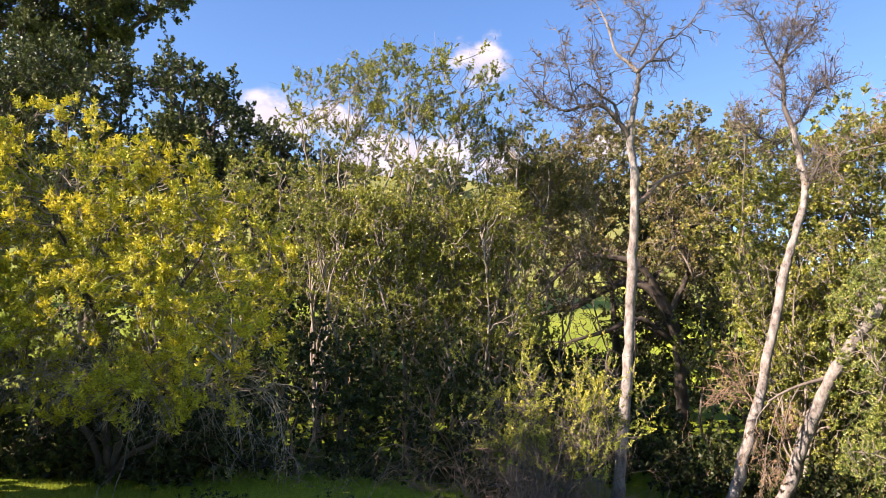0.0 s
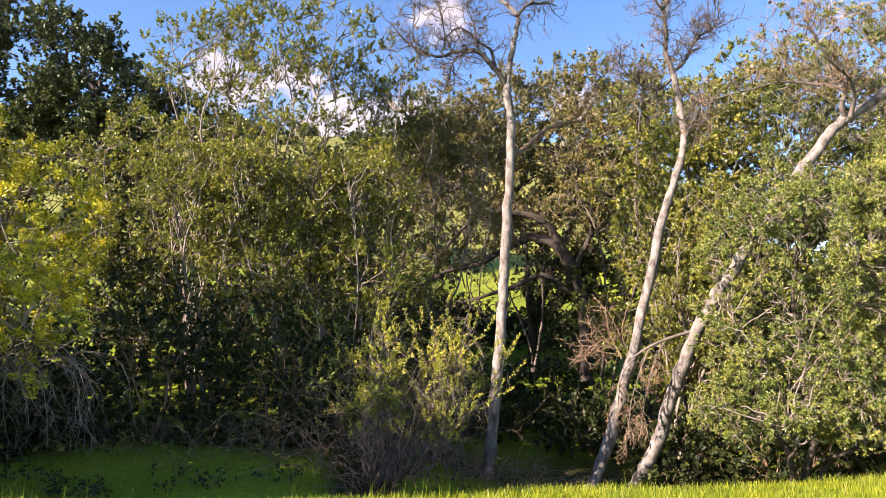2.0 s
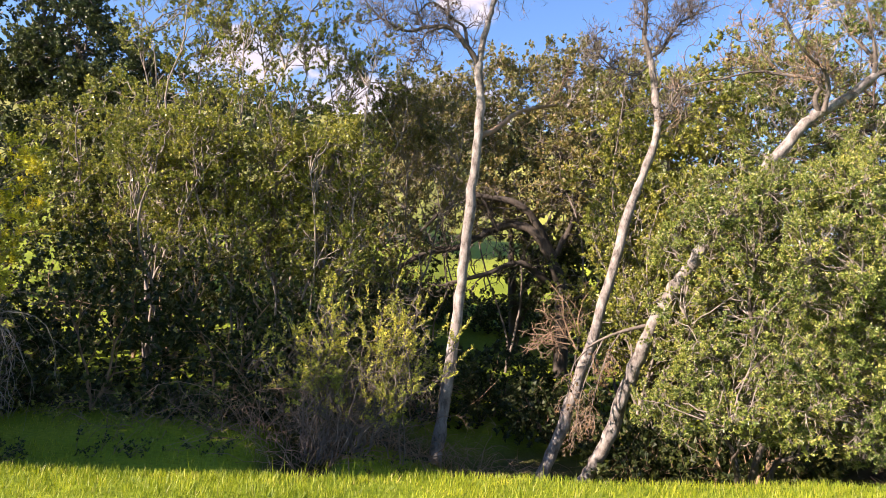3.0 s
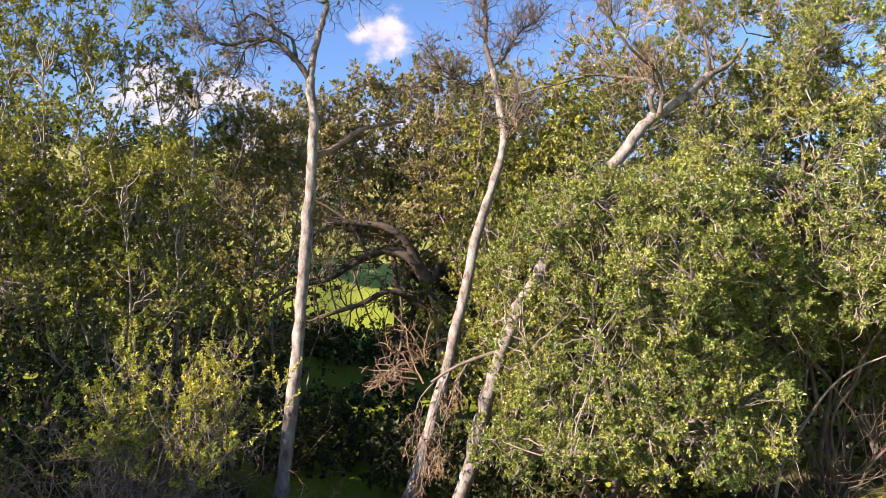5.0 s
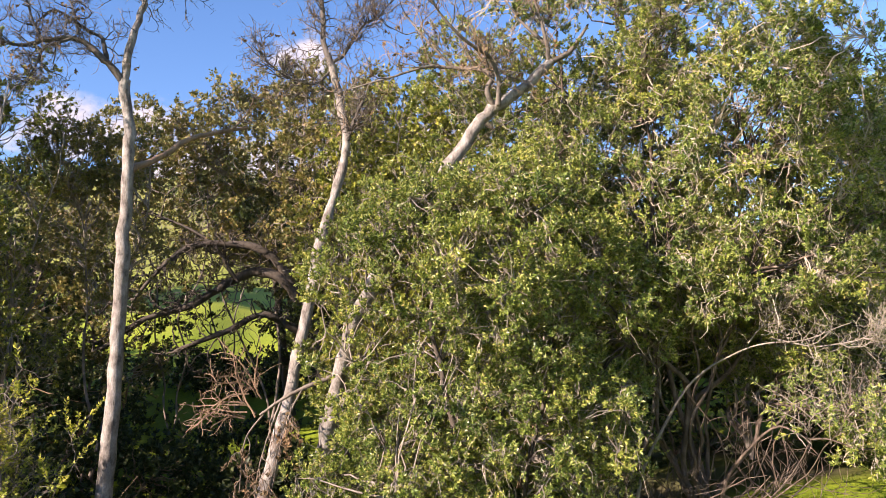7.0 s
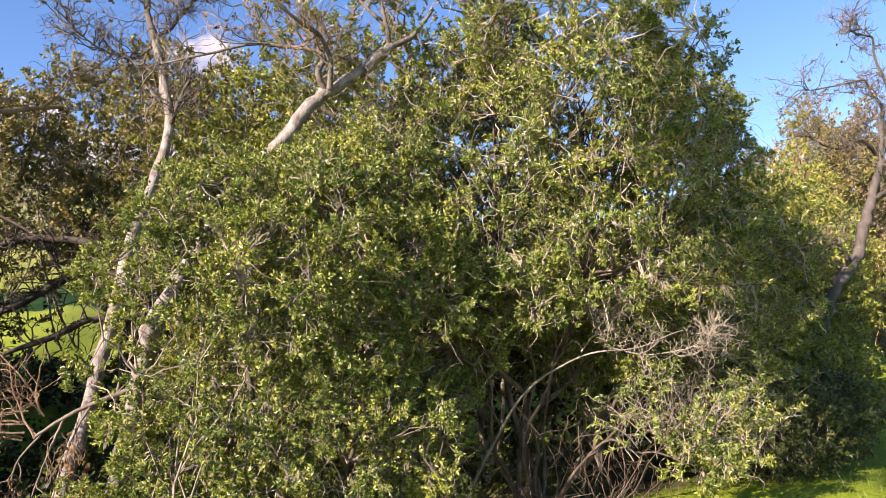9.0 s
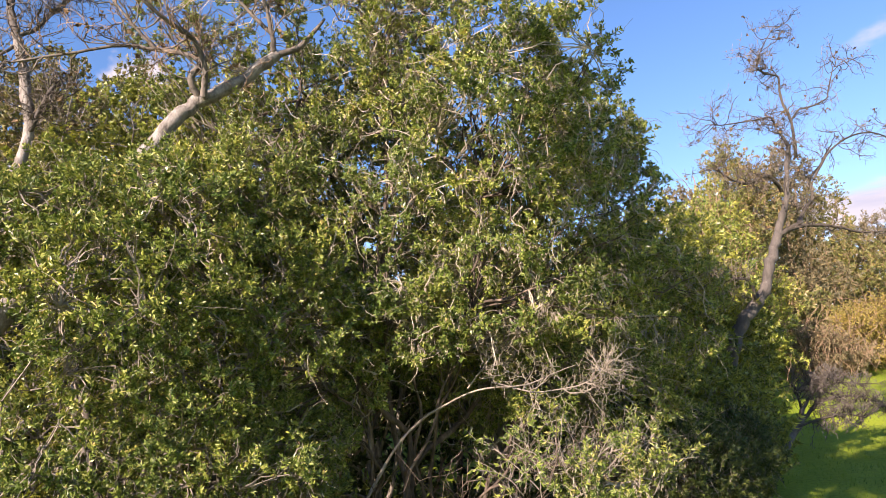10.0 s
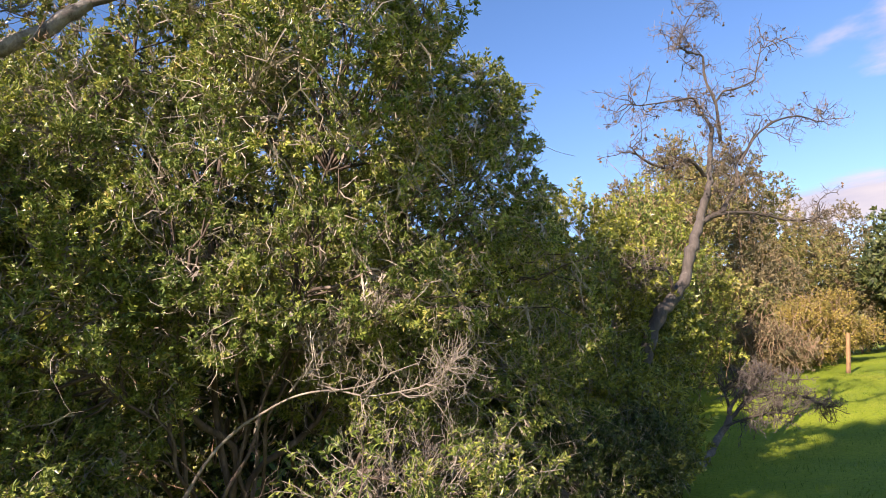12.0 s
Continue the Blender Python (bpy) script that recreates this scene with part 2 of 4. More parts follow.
def limb(pts, r0, r1, n=24, sides=10, knobby=0.06, crook=0.0):
    """One rounded, slightly uneven limb."""
    L = smooth_line(pts, n)
    if crook:
        u = np.linspace(0, 1, n)[:, None]
        span = np.linalg.norm(L[-1] - L[0])
        for f in (0.7, 1.6, 3.7):
            L = L + np.sin(u * f * np.pi * 2 + rng.uniform(0, 6, (1, 3))) * np.minimum(u * 3, 1) * rng.normal(size=(1, 3)) * crook * span / f
    s = np.linspace(0, 1, n)
    R = (r0 + (r1 - r0) * s ** 0.9) * (1 + knobby * rng.normal(size=n))
    wob = rng.normal(size=(n, 3)) * R[:, None] * (0.16 if crook else 0.12)
    wob[0] = 0
    return L + wob, R


def limb_mesh(L, R, sides=10):
    V, F = tubes(L[None], R[None], sides)
    return V, F


def walks(start, heading, length, n, gnarl, lift=0.0):
    """Crooked twigs: m random walks of n points."""
    m = len(start)
    length = np.broadcast_to(length, (m,))
    P = np.empty((m, n, 3))
    P[:, 0] = start
    d = unit(heading)
    for k in range(1, n):
        d = unit(d + rng.normal(size=(m, 3)) * gnarl + np.array([0, 0, lift]))
        P[:, k] = P[:, k - 1] + d * (length / (n - 1))[:, None]
    return P


def taper(m, n, r0, r1):
    r0 = np.broadcast_to(r0, (m,))[:, None]
    return r0 + (r1 - r0) * np.linspace(0, 1, n)[None]


def children_of(P, per, low=0.25):
    """Starts and headings for side twigs on the polylines P."""
    m, n, _ = P.shape
    i = np.repeat(np.arange(m), per)
    k = rng.integers(max(1, int(low * n)), n - 1, len(i)) if n > 2 else np.ones(len(i), int)
    d = unit(P[i, k] - P[i, k - 1])
    side = unit(np.cross(d, rng.normal(size=d.shape)))
    return P[i, k], unit(d * 0.7 + side * 0.85)


def leaves(base, heading, L, W, fold=0.25, droop=0.1, corners=4):
    """Pointed leaves, folded along the middle: one face of four corners each, or of three where they are far off."""
    m = len(base)
    d = unit(heading)
    side = unit(np.cross(d, rng.normal(size=(m, 3))))
    nrm = np.cross(side, d)
    L = np.broadcast_to(L, (m,))[:, None] * rng.uniform(0.65, 1.2, (m, 1))
    W = np.broadcast_to(W, (m,))[:, None] * rng.uniform(0.75, 1.2, (m, 1))
    if corners == 3:
        V = np.stack([base + side * W * 0.55, base - side * W * 0.45 + d * L * 0.3, base + d * L - nrm * L * droop], 1).reshape(-1, 3)
        return V, np.arange(3 * m).reshape(-1, 3)
    mid = base + d * L * 0.45 + nrm * W * fold
    V = np.stack([base, mid + side * W / 2, base + d * L - nrm * L * droop, mid - side * W / 2], 1).reshape(-1, 3)
    return V, np.arange(4 * m).reshape(-1, 4)


def sprays(P, per, L, W, low=0.3, spread=0.9, hang=0.0, corners=4):
    """Leaves set round the outer ends of the twigs P."""
    m, n, _ = P.shape
    i = np.repeat(np.arange(m), per)
    s = low + (1 - low) * rng.random(len(i)) ** 0.7
    k = np.minimum((s * (n - 1)).astype(int), n - 2)
    u = (s * (n - 1) - k)[:, None]
    base = P[i, k] * (1 - u) + P[i, k + 1] * u
    ax = unit(P[i, k + 1] - P[i, k])
    out = unit(np.cross(ax, rng.normal(size=ax.shape)))
    return leaves(base, ax * 0.65 + out * spread + np.array([0, 0, -hang]), L, W, corners=corners)


def shell_points(blobs, count, depth=0.4, gaps=0.0, gap_size=0.9, seed=0.0, bottom=-9.0):
    """Points near the outside of a union of ellipsoids (x, y, z, rx, ry, rz), with the way out, left out where a noise makes gaps."""
    B = np.asarray(blobs, float)
    w = (B[:, 3] * B[:, 4] + B[:, 3] * B[:, 5] + B[:, 4] * B[:, 5])
    out_p, out_n = [], []
    have = 0
    for _ in range(12):
        i = rng.choice(len(B), count * 2, p=w / w.sum())
        d = unit(rng.normal(size=(len(i), 3)))
        r = 1 - depth * rng.random(len(i)) ** 1.6
        p = B[i, :3] + d * B[i, 3:] * r[:, None]
        nrm = unit(d / B[i, 3:])
        q = np.full(len(i), 9.0)
        for b in B:
            e = np.linalg.norm((p - b[:3]) / b[3:], axis=1)
            q = np.minimum(q, e)
        keep = (q > 1 - depth - 0.02) & (p[:, 2] > bottom)
        p, nrm = p[keep], nrm[keep]
        if gaps > 0:
            v = np.array([noise.noise(Vector(a) / gap_size + Vector((seed, 0, seed))) for a in p])
            k2 = v > (-0.6 + gaps * 1.1) + rng.normal(size=len(v)) * 0.12
            p, nrm = p[k2], nrm[k2]
        out_p.append(p), out_n.append(nrm)
        have += len(p)
        if have >= count:
            break
    p, nrm = np.concatenate(out_p)[:count], np.concatenate(out_n)[:count]
    return p, nrm


def nearest(points, nodes):
    """For each point its nearest node's index."""
    idx = np.empty(len(points), int)
    for a in range(0, len(points), 800):
        d = ((points[a:a + 800, None] - nodes[None]) ** 2).sum(-1)
        idx[a:a + 800] = d.argmin(1)
    return idx


def links(a, b, n=5, sag=0.1, wob=0.03):
    """Curved twigs from points a to points b."""
    m = len(a)
    s = np.linspace(0, 1, n)[None, :, None]
    P = a[:, None] * (1 - s) + b[:, None] * s
    span = np.linalg.norm(b - a, axis=1)[:, None, None]
    bow = unit(rng.normal(size=(m, 1, 3)) + np.array([0, 0, 0.6]))
    P = P + bow * np.sin(s * np.pi) * span * sag
    P[:, 1:-1] += rng.normal(size=(m, n - 2, 3)) * wob * span
    return P


def leafy_tree(name, label, category, base, stems, blobs, count, per, leaf, leaf_mat, bark, stem_r=0.08, depth=0.45, gaps=0.3, gap_size=0.9,
               boughs=40, twig_len=0.35, up=0.5, hang=0.0, bare=0, group="", spread=0.9, bottom=-9.0, twig_r=0.006, bark_twig=None, seed=None, gnarl=0.22, round_twigs=False, bare_len=1.0, lobes=0, bough_bark=None, tuft=None):
    """A leafy tree or shrub: stems from the foot, boughs to the crown, twigs on the boughs, leaves round the twigs' ends."""
    thing = new(name)
    thing.location = base
    tagged(thing, label, category, group)
    seed = seed if seed is not None else float(len(bpy.data.objects) % 37)
    if lobes:
        more = []
        for b in blobs:
            for d in unit(rng.normal(size=(lobes, 3)) + np.array([0, -0.5, 0.2])):
                r = rng.uniform(0.24, 0.4)
                more.append(tuple(np.array(b[:3]) + d * np.array(b[3:]) * 0.92) + tuple(np.array(b[3:]) * r + 0.04))
        blobs = list(blobs) + more
    hub = None
    if tuft:
        many, reach = tuft
        c, cn = shell_points(blobs, max(count // many, 8), depth, gaps, gap_size, seed, bottom)
        i = np.repeat(np.arange(len(c)), many)
        size = rng.uniform(0.55, 1.25, len(c))[i, None]
        nrm = unit(cn[i] * 0.75 + rng.normal(size=(len(i), 3)) * 0.62 + np.array([0, 0, 0.22]))
        hub = c[i] - cn[i] * reach * 0.5
        p = c[i] + nrm * reach * size * rng.uniform(0.35, 1.0, (len(i), 1))
    else:
        p, nrm = shell_points(blobs, count, depth, gaps, gap_size, seed, bottom)
    # stems
    stem_nodes, main = [], []
    for k, (pts, r0) in enumerate(stems):
        L, R = limb([base] + list(pts), r0, r0 * 0.3, 30, crook=0.03)
        L[0, 2] -= 0.1
        V, F = limb_mesh(L, R, 8)
        part_np("stem" if len(stems) > 1 else "trunk", V, F, bark, thing, smooth=True)
        stem_nodes.append(L[5:])
    S = np.concatenate(stem_nodes)
    # boughs
    pick = rng.choice(len(p), min(boughs, len(p)), replace=False)
    ends = p[pick] - nrm[pick] * 0.15
    low = S[nearest(ends * np.array([1, 1, 0.8]) - np.array([0, 0, 0.4]), S * np.array([1, 1, 0.8]))]
    Q = links(low, ends, 8, 0.12, 0.03)
    V, F = tubes(Q, taper(len(Q), 8, stem_r * 0.35 * rng.uniform(0.6, 1.2, len(Q)), twig_r * 1.3), 4)
    part_np("boughwork", V, F, bough_bark or bark_twig or bark, thing, "crooked boughs", "stuff", True)
    nodes = np.concatenate([Q[:, 2:].reshape(-1, 3), S])
    # twigs
    foot = nodes[nearest(p - nrm * 0.25, nodes)]
    head = unit(nrm * 0.7 + np.array([0, 0, up]) + rng.normal(size=p.shape) * (0.25 if tuft else 0.45))
    start = p - head * twig_len * 0.5
    if tuft:
        stalk = links(foot[::tuft[0]], hub[::tuft[0]], 5, 0.1, 0.05)
        foot = hub
    sd = 3 if round_twigs else 2
    W1 = links(foot, start, 4 if round_twigs else 3, 0.1, 0.05)
    T = walks(start, head, twig_len * rng.uniform(0.6, 1.3, len(p)), 3, gnarl, -hang * 0.3)
    W1 = W1[np.linalg.norm(start - foot, axis=1) < (0.75 if leaf[0] < 0.1 else 0.2)]
    pieces = [] if not tuft else [tubes(stalk, taper(len(stalk), 5, twig_r * 2.4, twig_r * 1.6), 3)]
    if round_twigs or not tuft:
        pieces.append(tubes(W1, taper(len(W1), W1.shape[1], twig_r * 1.5, twig_r), 2))
    pieces += [tubes(T, taper(len(T), 3, twig_r * 1.2, twig_r * 0.4), 2)]
    if bare:
        i = rng.integers(0, len(T), bare)
        bp = walks(T[i, 1], unit(head[i] * 0.6 + rng.normal(size=(bare, 3)) * 0.7), twig_len * bare_len * rng.uniform(1.0, 2.6, bare), 6, 0.4, -hang)
        pieces.append(tubes(bp, taper(bare, 6, twig_r * 1.25, twig_r * 0.55), sd))
    V, F = joined(pieces)
    part_np("twigwork", V, F, bark_twig or bark, thing, "thin bare twigs", "stuff")
    V, F = sprays(T, per, leaf[0], leaf[1], 0.15, spread, hang, 4 if round_twigs else 3)
    part_np("foliage", V, F, leaf_mat, thing, "", "stuff")
    return thing


def bare_tree(name, label, category, base, limbs, bark, twig_bark, twigs=60, twig_len=1.0, sub=4, fine=4, gnarl=0.38, lift=0.08, dead=0, group="", fine_r=0.004, from_limb=1, limb_bark=None, crook=0.0):
    """A leafless tree: a trunk and limbs by their lines, crooked twigs in three orders on the limbs."""
    thing = new(name)
    thing.location = base
    tagged(thing, label, category, group)
    nodes, heads = [], []
    for k, (pts, r0, r1) in enumerate(limbs):
        n = max(14, 5 * len(pts))
        L, R = limb(pts, r0, r1, n, crook=crook if k or len(limbs) < 4 else 0.0)
        if k == 0:
            R[:4] *= np.array([1.3, 1.15, 1.08, 1.03])
        V, F = limb_mesh(L, R, 12 if k == 0 else 8)
        part_np("trunk" if k == 0 else "limb", V, F, bark if r0 > 0.061 or not limb_bark else limb_bark, thing, smooth=True)
        if k >= from_limb:
            nodes.append(L[3:])
            heads.append(unit(np.gradient(L, axis=0))[3:])
    if twigs:
        N, H = np.concatenate(nodes), np.concatenate(heads)
        i = rng.integers(0, len(N), twigs)
        side = unit(np.cross(H[i], rng.normal(size=(twigs, 3))))
        T1 = walks(N[i], H[i] * 0.5 + side * 0.8, twig_len * rng.uniform(0.4, 1.2, twigs), 8, gnarl, lift)
        s, h = children_of(T1, sub)
        T2 = walks(s, h, twig_len * 0.5 * rng.uniform(0.4, 1.2, len(s)), 6, gnarl, lift)
        s, h = children_of(T2, fine)
        T3 = walks(s, h, twig_len * 0.22 * rng.uniform(0.4, 1.3, len(s)), 4, gnarl, lift)
        V, F = tubes(T1, taper(len(T1), 8, fine_r * 2.4, fine_r * 1.1), 4)
        part_np("branchwork", V, F, limb_bark or bark, thing, "crooked bare branches", "stuff", True)
        V, F = joined([tubes(T2, taper(len(T2), 6, fine_r * 1.2, fine_r * 0.75), 3), tubes(T3, taper(len(T3), 4, fine_r * 0.85, fine_r * 0.55), 2)])
        part_np("twigwork", V, F, twig_bark, thing, "fine bare twigs", "stuff")
        if dead:
            i = np.repeat(rng.integers(0, len(T3), dead), 3)
            dead = len(i)
            V, F = leaves(T3[i, -1], rng.normal(size=(dead, 3)) + np.array([0, 0, -0.5]), 0.07, 0.05, 0.5)
            part_np("withered_foliage", V, F, LEAF_DEAD, thing, "a few withered leaves", "stuff")
    return thing


# ---- ground ----
def step(a, b, v):
    u = np.clip((v - a) / (b - a), 0, 1)
    return u * u * (3 - 2 * u)


def meadow_edge(x):
    """How far the level meadow reaches before it drops to the creek."""
    return 1.15 + 0.27 * np.clip(x - 2.5, 0, 5.5) + 0.05 * np.clip(x - 2.5, -7, 0) + 0.38 * step(1.6, 4.2, x)


def ground_z(x, y):
    """Height of the ground: a level meadow, a bank down to the creek, a hill rising beyond, a lawn rising to the side."""
    x, y = np.asarray(x, float), np.asarray(y, float)
    z = np.full(np.broadcast(x, y).shape, -0.63)
    deep = 0.5 + 0.62 * step(1.2, 4.2, x) - 1.1 * step(8.8, 11.6, x)
    edge = meadow_edge(x)
    z = z - deep * step(6.2, 7.5, y - edge)
    z = z - 0.35 * step(0.6, 1.1, x) * (1 - step(1.5, 2.1, x)) * step(9.6, 10.4, y) * (1 - step(14, 16, y))
    z = z + 0.16 * step(1.8, 2.4, x) * (1 - step(3.4, 4.2, x)) * step(10.4, 11.2, y) * (1 - step(12.0, 12.8, y))
    rise = np.interp(y, [-4000, 14, 20, 30, 45, 70, 120, 170, 260, 4000], [0, 0, 1.0, 3.0, 7.2, 15.5, 33, 43, 48, 28])
    z = z + rise * (1 - step(-5, 42, x - 0.3 * y))
    z = z + 0.09 * np.clip(x - 23, 0, 18) + 0.02 * np.clip(x - 42, 0, 300)
    z = z + 0.05 * np.sin(x * 0.9 + 1.3 * np.sin(y * 0.5)) * np.cos(y * 0.8)
    return z


def build_ground():
    a = np.concatenate([-np.geomspace(60, 2500, 26)[::-1], np.arange(-40, -8, 0.8), np.arange(-8, 16, 0.25), np.arange(16, 60, 0.8), np.geomspace(72, 2500, 26)])
    b = np.concatenate([-np.geomspace(30, 2500, 18)[::-1], np.arange(-16, 5, 0.8), np.arange(5, 17, 0.25), np.arange(17, 50, 0.8), np.geomspace(62, 2500, 40)])
    X, Y = np.meshgrid(a, b)
    Z = ground_z(X, Y)
    V = np.stack([X, Y, Z], -1).reshape(-1, 3)
    w = len(a)
    i = (np.arange(len(b) - 1)[:, None] * w + np.arange(w - 1)[None]).ravel()
    me = mesh_np("ground", V, np.stack([i, i + 1, i + 1 + w, i + w], -1), GROUND, True)
    # bare soil and leaf litter along the creek, with the shade under the trees painted in
    near = 12.3 - 2.3 * step(0.7, 1.1, X) + 2.1 * step(1.6, 2.1, X) - 1.3 * step(3.6, 4.4, X)
    lit = step(-0.3, 0.4, Y - near) * (1 - step(13.6, 15.6, Y)) * step(-12, -8, X) * (1 - step(13, 16, X))
    lit = lit * (0.8 + 0.2 * np.sin(X * 1.7 + Y) * np.cos(X * 0.6 - Y * 1.3))
    at = me.attributes.new("litter_shade", "FLOAT", "POINT")
    at.data.foreach_set("value", np.clip(lit, 0, 1).astype(np.float32).ravel())
    at = me.attributes.new("dry", "FLOAT", "POINT")
    at.data.foreach_set("value", (0.85 * step(24, 60, Y) * (1 - step(10, 45, X - 0.3 * Y))).astype(np.float32).ravel())
    tagged(new("ground", me), "green meadow with a creek bank and a grassy hill beyond", "ground", kind="structure")


build_ground()


def grass(name, label, count, xr, yr, height, width, keep, lean=0.35, mat=None):
    x, y = rng.uniform(*xr, count), rng.uniform(*yr, count)
    k = rng.random(count) < keep(x, y)
    x, y = x[k], y[k]
    m = len(x)
    clump = np.array([noise.noise(Vector((a * 1.3, b * 1.3, 0))) for a, b in zip(x, y)])
    h = height * rng.uniform(0.45, 1.15, m) * (1 + 0.5 * clump)
    base = np.stack([x, y, ground_z(x, y) - 0.02], -1)
    ang = rng.uniform(0, 2 * np.pi, m)
    side = np.stack([np.cos(ang), np.sin(ang), 0 * ang], -1) * width * rng.uniform(0.7, 1.3, (m, 1))
    tilt = rng.normal(size=(m, 2)) * lean
    tip = base + np.stack([tilt[:, 0] * h, tilt[:, 1] * h, h * (1 - 0.2 * np.abs(tilt[:, 0]))], -1)
    V = np.stack([base - side, base + side, tip + side * 0.12, tip - side * 0.12], 1).reshape(-1, 3)
    F = np.arange(4 * m).reshape(-1, 4)
    return tagged(new(name, mesh_np(name, V, F, mat or BLADE)), label, "grass", kind="stuff")


grass("meadow_grass", "tall fresh green grass blades on the sunlit meadow", 135000, (-4, 12), (4.8, 10.6), 0.105, 0.0042,
      lambda x, y: (0.1 + 0.9 * step(4.8, 6.2, y)) * (1 - step(9.5, 12, x)) * (1 - step(2.5, 4, -x)) * (1 - 0.95 * step(6.9, 7.9, y - meadow_edge(x))))
grass("bank_grass", "short green grass on the shaded creek bank", 34000, (-8, 4.2), (6.6, 12.6), 0.08, 0.005,
      lambda x, y: 0.95 * (1 - step(0.5, 0.9, x) * (1 - step(1.6, 2.1, x)) * step(9.6, 10.4, y)))
grass("lawn_grass", "short bright lawn grass beside the trees", 70000, (11, 44), (5, 24), 0.07, 0.009,
      lambda x, y: step(0, 1.5, (x - 10) * 0.62 - (y - 5.0) + 4.6) * np.clip(1.3 - (x - 11) / 40, 0.2, 1), mat=LAWN)

grass("rim_grass", "tall thin grass blades along the meadow's rim", 2600, (-4, 5.5), (7.2, 9.6), 0.24, 0.0032,
      lambda x, y: np.exp(-((y - 7.25 - meadow_edge(x) + 0.6) / 0.28) ** 2) * (0.35 + 0.65 * step(0.1, 0.5, np.sin(x * 2.1) * np.cos(x * 0.77 + 1))), 0.22)

# ---- clouds ----
def cloud(az, el, w, h, seed, cover, dist=1500.0, grey=0.0):
    """A cloud at a heading and height in degrees, w by h degrees large."""
    a, e = radians(az), radians(el)
    c = Vector((math.sin(a) * math.cos(e), math.cos(a) * math.cos(e), math.sin(e))) * dist
    me = mesh_np("cloud", [(-1, -1, 0), (1, -1, 0), (1, 1, 0), (-1, 1, 0)], [(0, 1, 2, 3)], cloud_material("cloud_white", seed, cover, grey))
    ob = new("cloud", me)
    ob.matrix_world = look(c, (0, 0, 0)) @ Matrix.Diagonal((dist * math.tan(radians(w / 2)), dist * math.tan(radians(h / 2)), 1, 1))
    tagged(ob, "white sunlit cumulus cloud in the blue sky", "cloud", "clouds in the sky", "structure")


cloud(0.6, 24.0, 8, 6, 3.1, 0.10)
cloud(-17.5, 17.8, 10, 6.5, 8.4, 0.04)
cloud(-6.5, 15.0, 18, 10, 5.2, -0.02)
cloud(3.5, 15.0, 12, 6, 4.4, 0.02)
cloud(11.5, 17.4, 9, 6, 1.7, 0.08)
cloud(-12, 18.5, 8, 5, 9.3, 0.06)
cloud(58, 11.0, 26, 5.5, 6.6, 0.0)
cloud(66, 22.0, 20, 9, 2.9, 0.16)

# ---- bare pale sycamores ----
bare_tree("sycamore_tree", "tall leafless sycamore with pale bark and a broken stub limb", "tree", (3.33, 12.87, -1.5), [
    ([(3.28, 12.87, -1.9), (3.37, 12.9, -1.2), (3.47, 12.93, 0.1), (3.54, 12.97, 1.4), (3.58, 13.0, 2.7), (3.63, 13.03, 4.1), (3.62, 13.07, 4.7), (3.53, 13.1, 5.5)], 0.115, 0.075),
    ([(3.53, 13.1, 5.45), (3.29, 13.02, 5.81), (2.94, 12.93, 6.11), (2.55, 12.85, 5.95), (2.21, 12.77, 5.79), (1.76, 12.68, 5.91), (1.36, 12.6, 6.25)], 0.06, 0.010),
    ([(3.3, 13.05, 5.8), (3.2, 13.1, 6.2), (2.9, 13.03, 6.32), (2.55, 12.97, 6.43), (2.33, 12.9, 6.2)], 0.036, 0.010),
    ([(3.53, 13.1, 5.5), (3.62, 13.17, 6.12), (3.72, 13.24, 6.86), (3.62, 13.31, 7.25), (3.35, 13.39, 7.51), (3.18, 13.46, 8.03), (2.95, 13.53, 8.5), (2.72, 13.6, 8.85)], 0.062, 0.012),
    ([(3.7, 13.2, 6.86), (3.95, 13.25, 7.13), (4.33, 13.4, 7.25)], 0.034, 0.02),
    ([(3.96, 13.2, 7.12), (4.21, 13.2, 7.52), (4.58, 13.3, 7.83), (5.01, 13.4, 8.39)], 0.028, 0.007),
    ([(3.55, 13.2, 7.2), (3.7, 13.2, 7.56), (3.84, 13.3, 7.98), (3.74, 13.4, 8.55)], 0.028, 0.008),
    ([(2.5, 12.85, 5.95), (2.3, 12.8, 6.5), (2.15, 12.8, 7.0), (2.0, 12.8, 7.4)], 0.02, 0.006),
    ([(2.94, 12.93, 6.1), (2.8, 12.9, 6.7), (2.78, 12.9, 7.2)], 0.02, 0.006),
    ([(1.9, 12.7, 5.85), (1.75, 12.6, 6.3), (1.7, 12.6, 6.8)], 0.014, 0.005),
    ([(2.92, 12.93, 6.08), (2.65, 12.8, 5.82), (2.42, 12.7, 5.49), (2.26, 12.6, 5.1)], 0.024, 0.007),
], BARK_PALE, BARK_UMBER, 210, 0.62, 5, 4, 0.45, 0.07, 80, limb_bark=BARK_LIMB, crook=0.02)
bare_tree("broken_limb", "grey broken limb reaching out behind the pale trunk", "dead branch", (3.69, 13.05, 4.15), [
    ([(3.62, 13.03, 4.1), (3.96, 13.41, 4.39), (4.31, 13.78, 4.79), (4.68, 14.14, 5.04), (5.19, 14.5, 5.26)], 0.055, 0.028),
    ([(4.9, 14.3, 5.1), (5.2, 14.4, 5.5), (5.4, 14.4, 6.0)], 0.02, 0.008),
], BARK_BROWN, BARK_BROWN, 14, 0.6, 3, 3, 0.4, 0.1)

